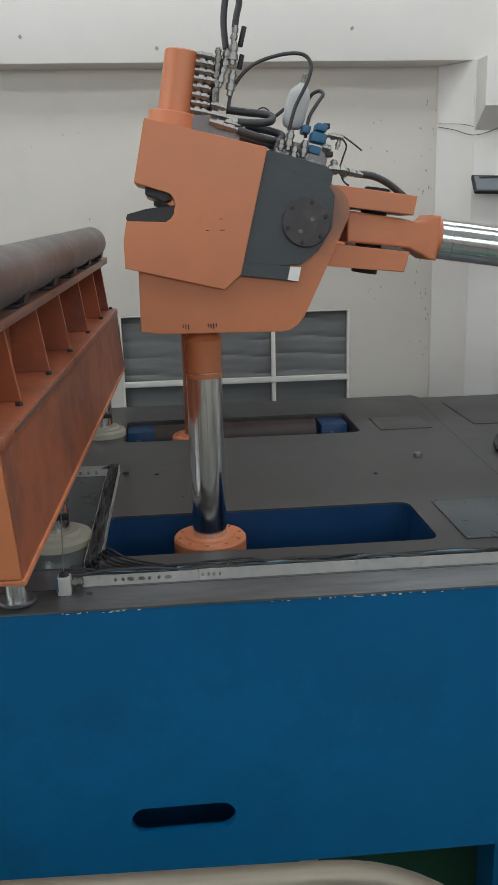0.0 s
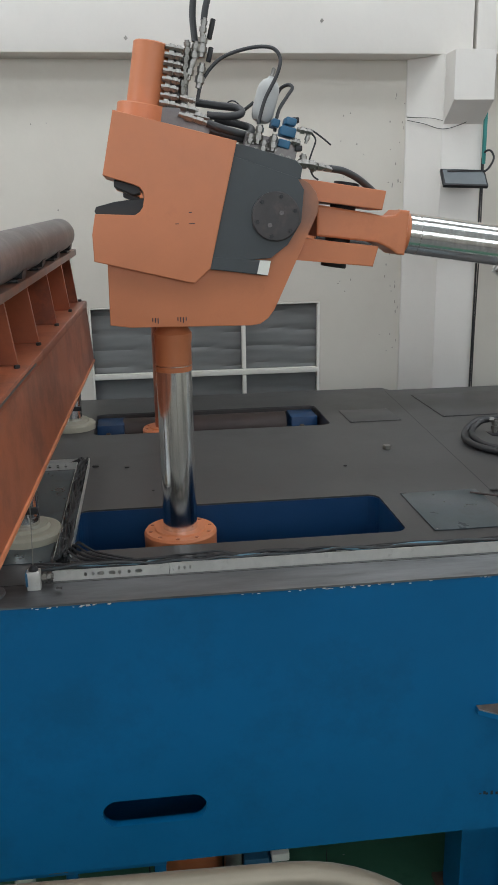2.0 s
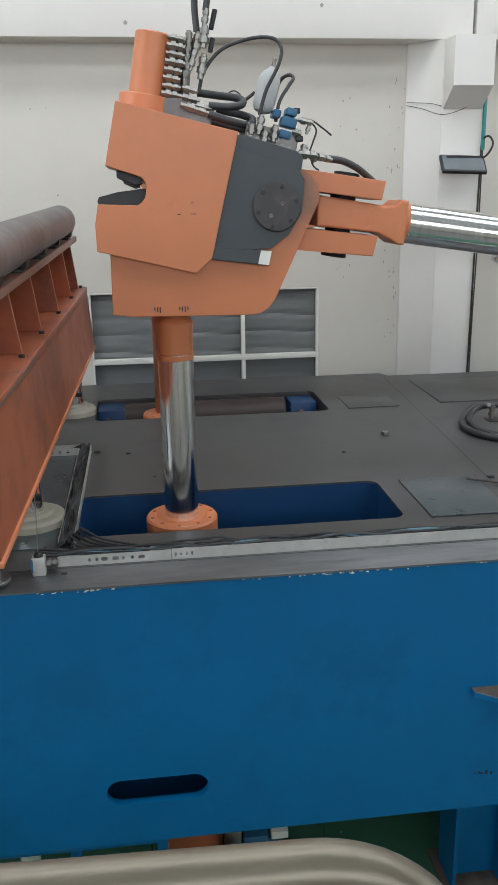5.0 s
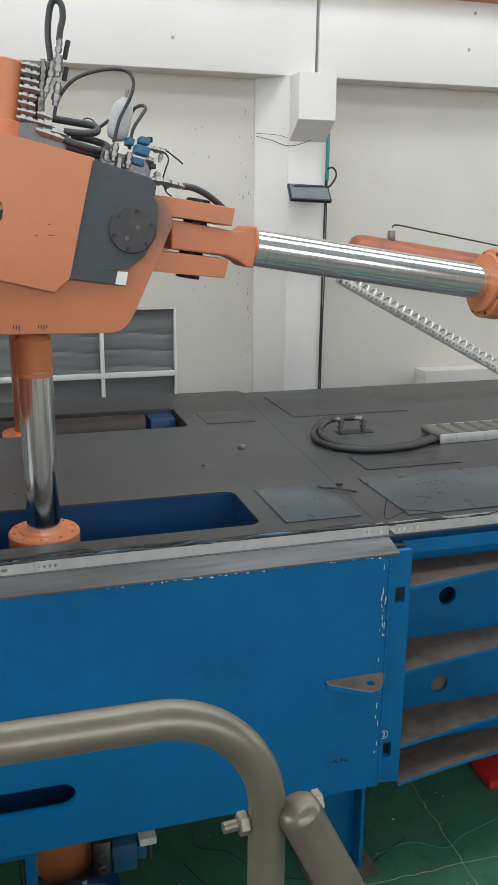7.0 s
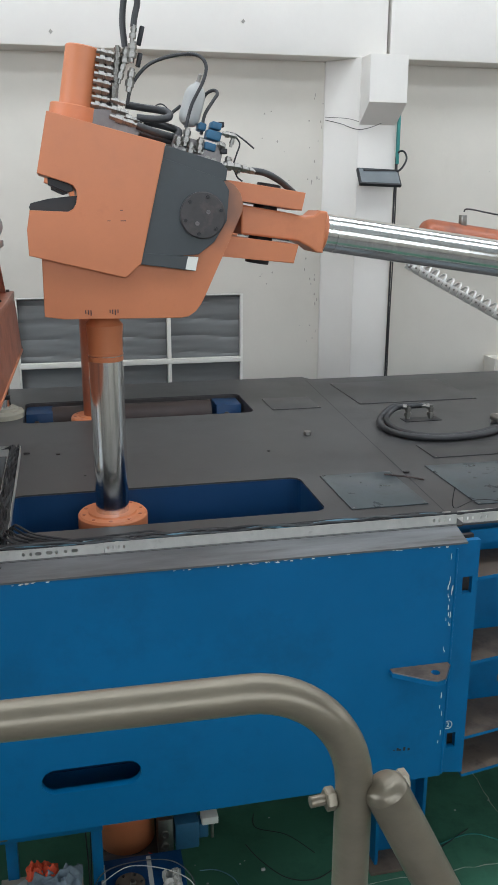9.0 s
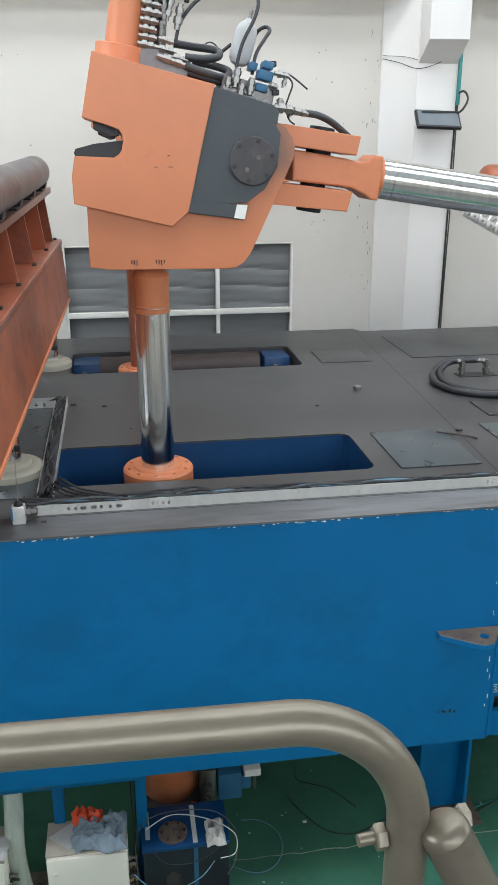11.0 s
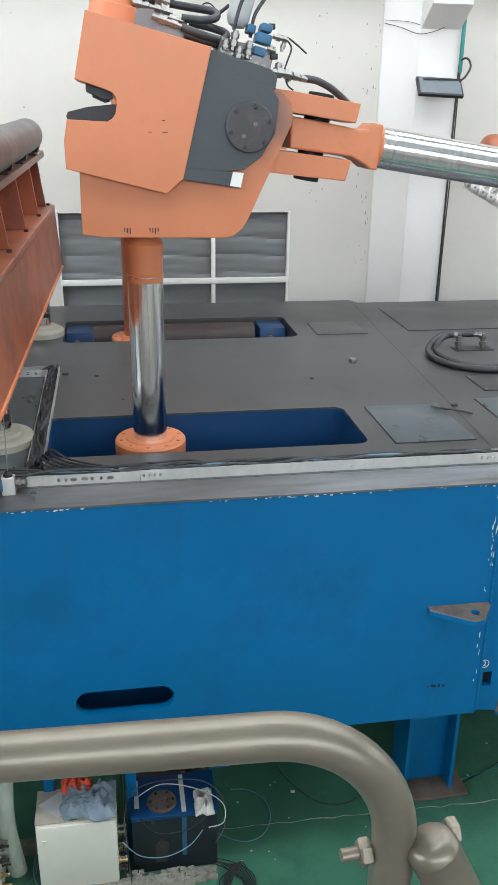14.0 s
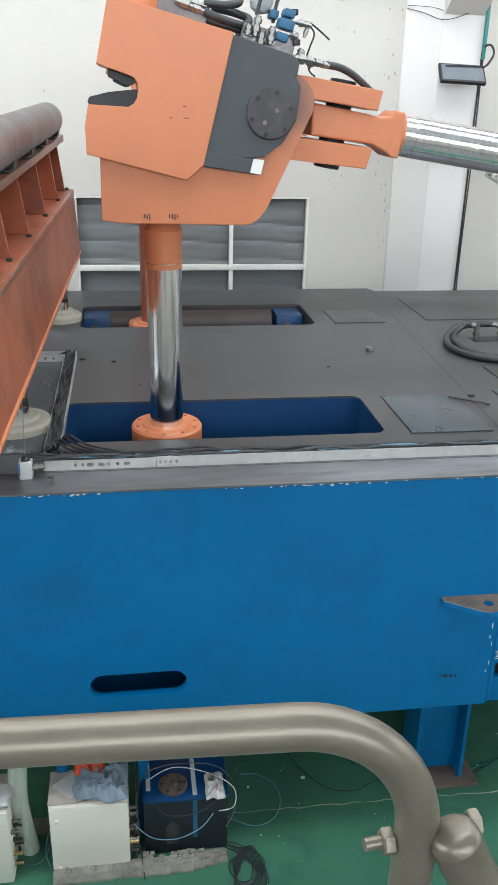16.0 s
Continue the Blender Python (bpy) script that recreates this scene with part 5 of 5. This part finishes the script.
part("front_edge", box(-0.055, 0.475, 4.352, 4.3585, -0.43, -0.38), STEEL, ob_, smooth=False)
part("pad", box(-0.03, 0.44, 4.72, 5.2, -0.388, -0.36, 0.004), STEEL, ob_)
single("cylinder_foot", lathe((0.2, 4.96, -0.36), (0.2, 4.96, 2), [(0, 0.2), (0.012, 0.208), (0.3, 0.208), (1.84, 0.205)], 44), ORANGE, "orange lower barrel of the lift cylinder under the deck", "hydraulic cylinder")
vb = thing("control_valve", (0.55, 4.75, -0.36), "bright valve block with a blue solenoid on the cylinder foot", "valve")
part("block", box(0.41, 0.52, 4.7, 4.85, -0.36, -0.06, 0.006), FITTING, vb)
for z in (-0.28, -0.18):
    part("port_plug", lathe((0.46, 4.7, z), (0.46, 3, z), [(0, 0.03), (0.02, 0.03), (0.02, 0.018), (0.008, 0.016)], 16), FITTING, vb)
part("solenoid", box(0.53, 0.70, 4.66, 4.8, -0.3, -0.08, 0.012), VALVEBLUE, vb, "sky blue solenoid housing")
part("solenoid_end", box(0.70, 0.77, 4.68, 4.78, -0.24, -0.12, 0.008), VALVEBLUE, vb)
part("terminal_box", box(0.72, 0.84, 4.66, 4.76, -0.12, -0.06, 0.008), WHITE, vb, "white terminal box")
part("stem", cyl((0.8, 4.7, -0.26), (0.8, 4.7, -0.12), 0.012, 10), FITTING, vb)
crumple("plastic_bag", 0.45, 4.17, BT, 0.12, 0.22, 0.055, BAG, "crumpled white plastic bag on the pedestal", "bag", 2.2, 36, 0.7)

# blue under-frame with bracket
uf = thing("under_frame", (-1.0, 4.3, FLOOR), "blue steel frame under the machine front", "frame")
part("rail", box(-3.0, 0.02, 4.2, 4.28, 0.36, 0.50, 0.004), BLUE, uf)
for x in (-2.4, -1.6, -0.55, -0.02):
    part("post", box(x - 0.035, x + 0.035, 4.3, 4.37, FLOOR, 0.42, 0.004), BLUE, uf)
part("bracket", box(-0.66, -0.55, 4.14, 4.199, 0.43, 0.52, 0.004), BROWN, uf, "bare brown bracket")
single("pit_beam", box(-1.6, -0.62, 4.36, 4.46, FLOOR, FLOOR + 0.06, 0.006), CONCRETE, "pale concrete strip on the floor", "kerb")

# broken concrete edge on the floor in front
KR = random.Random(21)
kb = thing("broken_kerb", (-0.03, 3.99, FLOOR), "rough broken concrete edge strip on the floor", "kerb")
for i in range(15):
    x = -0.62 + 1.14 * (i + 0.5) / 15
    bend_ = 0.055 * max(0.0, (x - 0.25) / 0.27)
    y0, y1 = 3.935 + bend_, 4.045 + 0.6 * bend_
    h = 0.062 - 0.02 * max(0.0, (x - 0.3) / 0.2)
    q = bmesh.new()
    bmesh.ops.create_grid(q, x_segments=5, y_segments=7, size=0.5)
    for v in q.verts:
        a, b = v.co.x, v.co.y
        e = min(1.0, (0.5 - abs(b)) * 7)
        v.co = Vector((x + a * 0.0785, y0 + (b + 0.5) * (y1 - y0) + 0.008 * noise.noise((x * 9, b * 3, i)), FLOOR + 0.012 + (h - 0.012) * min(1, e + 0.15) + 0.016 * noise.noise((v.co.x * 3 + i * 1.7, b * 5, 4.0)) * e))
    ext = bmesh.ops.extrude_face_region(q, geom=q.faces[:])
    for g in ext["geom"]:
        if isinstance(g, bmesh.types.BMVert):
            g.co.z = FLOOR
    bmesh.ops.recalc_face_normals(q, faces=q.faces[:])
    part("chunk", q, CONCRETE, kb, smooth=False)
for i in range(46):
    x, y = KR.uniform(-0.1, 0.5), KR.uniform(3.99, 4.07)
    r = KR.uniform(0.006, 0.02)
    q = box(-r, r, -r * 0.8, r * 0.8, -r * 0.5, r * 0.5, r * 0.25)
    for v in q.verts:
        v.co += Vector((KR.uniform(-1, 1), KR.uniform(-1, 1), KR.uniform(-1, 1))) * r * 0.3
    bmesh.ops.translate(q, verts=q.verts[:], vec=(x, y, FLOOR + 0.055))
    part("rubble", q, CONCRETE, kb, smooth=False)

FC = [
    ("pale blue cable curving over the floor", CABLEBLUE, 0.006, [(0.454, 4.468, -0.590), (0.595, 4.337, -0.590), (0.746, 4.258, -0.590), (0.883, 4.302, -0.590), (0.962, 4.450, -0.590), (0.948, 4.617, -0.590), (0.837, 4.732, -0.590), (0.710, 4.753, -0.590)]),
    ("dark green cable curving over the floor", HOSE, 0.006, [(1.097, 4.936, -0.590), (1.173, 4.756, -0.590), (1.323, 4.551, -0.590), (1.525, 4.494, -0.590), (1.769, 4.583, -0.590), (2.010, 4.508, -0.590), (2.314, 4.487, -0.590), (2.592, 4.612, -0.590), (2.841, 4.731, -0.590)]),
    ("dark green cable curving over the floor", HOSE, 0.005, [(1.229, 5.255, -0.590), (1.215, 5.097, -0.590), (1.432, 4.972, -0.590), (1.591, 4.744, -0.590)]),
    ("thin teal cable on the floor", TEAL, 0.006, [(2.392, 4.574, -0.590), (2.721, 4.666, -0.590), (2.890, 4.662, -0.590), (3.095, 4.540, -0.590), (3.298, 4.631, -0.590), (3.677, 4.726, -0.590)]),
    ("tangled dark cable on the floor", BLACK, 0.005, [(0.519, 4.100, -0.590), (0.598, 4.044, -0.590), (0.681, 3.942, -0.590), (0.643, 3.814, -0.590), (0.554, 3.846, -0.590), (0.530, 3.960, -0.590), (0.639, 4.062, -0.590)]),
    ("tangled dark cable on the floor", BLACK, 0.004, [(0.532, 4.146, -0.590), (0.644, 4.095, -0.590), (0.763, 3.978, -0.590), (0.724, 3.847, -0.590), (0.587, 3.807, -0.590)]),
    *[("tangled dark cable on the floor", BLACK if k % 2 else HOSE, 0.005, [(0.53 + 0.02 * k, 4.13 - 0.012 * k, -0.592), (0.62 + 0.015 * k, 4.02 + 0.01 * k, -0.59), (0.70 + 0.012 * k, 3.9 - 0.02 * k, -0.588), (0.66 - 0.01 * k, 3.79 - 0.014 * k, -0.586), (0.57 - 0.008 * k, 3.83 - 0.02 * k, -0.584), (0.56 + 0.01 * k, 3.97, -0.582), (0.64 + 0.01 * k, 4.07, -0.58)]) for k in range(7)],
    ("grey cable looped over the pedestal", GREY, 0.006, [(-0.06, 4.0, BT - 0.1), (-0.07, 4.1, BT + 0.05), (0.0, 4.25, BT + 0.1), (0.2, 4.28, BT + 0.13), (0.45, 4.25, BT + 0.12), (0.58, 4.18, BT + 0.02), (0.57, 4.02, BT - 0.05), (0.5, 3.93, BT - 0.1)]),
    ("pale cable looped over the pedestal", PAPER, 0.005, [(0.0, 4.22, BT + 0.06), (0.18, 4.26, BT + 0.12), (0.42, 4.2, BT + 0.1), (0.57, 4.12, BT + 0.04), (0.56, 3.99, BT + 0.01), (0.46, 3.96, BT + 0.01)]),
    ("blue grey cable hanging in front of the pedestal", CABLEBLUE, 0.005, [(-0.09, 3.95, BT - 0.02), (0.02, 3.9, BT - 0.1), (0.18, 3.89, BT - 0.12), (0.33, 3.9, BT - 0.06), (0.42, 3.95, BT + 0.005)]),
    ("dark cable lying across the pedestal", BLACK, 0.005, [(0.03, 4.1, BT + 0.006), (0.12, 3.97, BT + 0.006), (0.3, 3.96, BT + 0.006), (0.45, 4.05, BT + 0.006), (0.5, 4.16, BT + 0.03)]),
    ("red cable from the plinth to the pedestal", REDC, 0.008, [(0.34, 4.72, -0.33), (0.42, 4.6, -0.3), (0.47, 4.45, -0.31), (0.475, 4.35, -0.3), (0.46, 4.22, BT + 0.01)]),
    ("dark cable hanging beside the cabinet", BLACK, 0.007, [(-0.1, 4.5, 0.5), (-0.09, 4.4, 0.2), (-0.08, 4.3, -0.1), (-0.09, 4.15, -0.35), (-0.08, 4.0, FLOOR + 0.01)]),
    ("dark cable hanging beside the cabinet", BLACK, 0.006, [(-0.06, 4.5, 0.5), (-0.06, 4.38, 0.1), (-0.07, 4.25, -0.2), (-0.06, 4.1, -0.45), (-0.03, 3.9, FLOOR + 0.01)]),
    ("pale blue cable beside the cabinet", CABLEBLUE, 0.005, [(CX0 - 0.03, CY + 0.3, -0.45), (CX0 - 0.05, CY + 0.2, FLOOR + 0.01), (CX0 - 0.12, CY + 0.1, FLOOR + 0.01), (CX0 - 0.25, CY + 0.12, FLOOR + 0.01)]),
    ("pale blue cable beside the cabinet", CABLEBLUE, 0.005, [(CX0 - 0.02, CY + 0.25, FLOOR + 0.2), (CX0 - 0.06, CY + 0.15, FLOOR + 0.08), (CX0 - 0.02, CY + 0.05, FLOOR + 0.01)]),
    ("thin cable drooping over the bay edge", BLACK, 0.004, [(2.30, 4.3, DZ + 0.2), (2.305, 4.3, DZ + 0.06), (2.5, 4.36, DZ + 0.08), (2.75, 4.33, DZ + 0.04), (2.95, 4.30, DZ - 0.06)]),
]
for lab, mm, r, pts in FC:
    single("cable", tube(pts, r * 0.65, 8, 6), mm, lab, "cable")
single("red_barrier_foot", box(3.80, 4.15, 5.05, 5.4, FLOOR, FLOOR + 0.09, 0.02), REDPAINT, "red painted steel foot on the floor", "barrier foot")
for i in range(40):
    x, y = KR.uniform(0.6, 3.4), KR.uniform(3.2, 5.2)
    s = KR.uniform(0.003, 0.009) if i else 0.016
    if i == 0:
        x, y = (1.172, 4.668, -0.600)[:2]
    single("floor_crumb", box(x - s, x + s, y - s * 0.6, y + s * 0.6, FLOOR + 0.0005, FLOOR + s, s * 0.2), PAPER, "small pale crumb of debris on the floor", "debris", group="floor debris")

# chipped paint along the front edge and weld
ch = random.Random(33)
q = bmesh.new()
for i in range(46):
    x = ch.choice([ch.uniform(-0.7, -0.2), ch.uniform(0.7, 1.3), ch.uniform(0.3, 2.15), ch.uniform(0.85, 1.2)])
    w, h = ch.uniform(0.003, 0.012), ch.uniform(0.0015, 0.005)
    z = 2.184 - ch.uniform(0, 0.01)
    vs = [q.verts.new((x + a * w + ch.uniform(-1, 1) * w * 0.3, FACE - 0.0025, z + b * h + ch.uniform(-1, 1) * h * 0.3)) for a, b in ((-1, -0.5), (0, -1), (1, -0.4), (0.8, 0.8), (-0.7, 0.7))]
    q.faces.new(vs)
for i in range(26):
    z = ch.uniform(1.55, 2.15) if i < 18 else ch.uniform(0.8, 1.5)
    x = 2.17 + ch.uniform(-0.02, 0.012)
    w, h = ch.uniform(0.0015, 0.004), ch.uniform(0.006, 0.03)
    vs = [q.verts.new((x + a * w, FACE - 0.0025, z + b * h + ch.uniform(-1, 1) * h * 0.2)) for a, b in ((-1, -0.6), (0, -1), (1, -0.4), (0.7, 0.9), (-0.7, 0.6))]
    q.faces.new(vs)
tagged(part("paint_chips", q, WHITE, base, "white chips where the blue paint has flaked", smooth=False), kind="stuff")
mark = part("number_mark", plate(circle(2.235, 0.915, 0.03, 18), [circle(2.235, 0.915, 0.0265, 18)], XZ(4.0262), 0.002), WHITE, base, "hand drawn white ring with a bar", smooth=False)
fc = bpy.data.curves.new("number_text", "FONT")
fc.body, fc.size, fc.align_x, fc.align_y, fc.extrude = "2", 0.045, "CENTER", "CENTER", 0.0008
fc.materials.append(WHITE)
nt_ = new("number_text", fc)
nt_.parent = mark
nt_.location, nt_.rotation_euler = Vector((2.235, 4.027, 0.915)) - ORIGIN[base], (radians(90), 0, 0)
for i, x in enumerate((1.86, 1.885, 1.9, 1.93, 1.96)):
    part("ink_mark", box(x - 0.008, x + 0.006, FACE - 0.0035, FACE - 0.0015, 0.80 - 0.003 * i, 0.806 + 0.01 * (i % 2)), INK, base, "short handwritten dark dash", smooth=False)
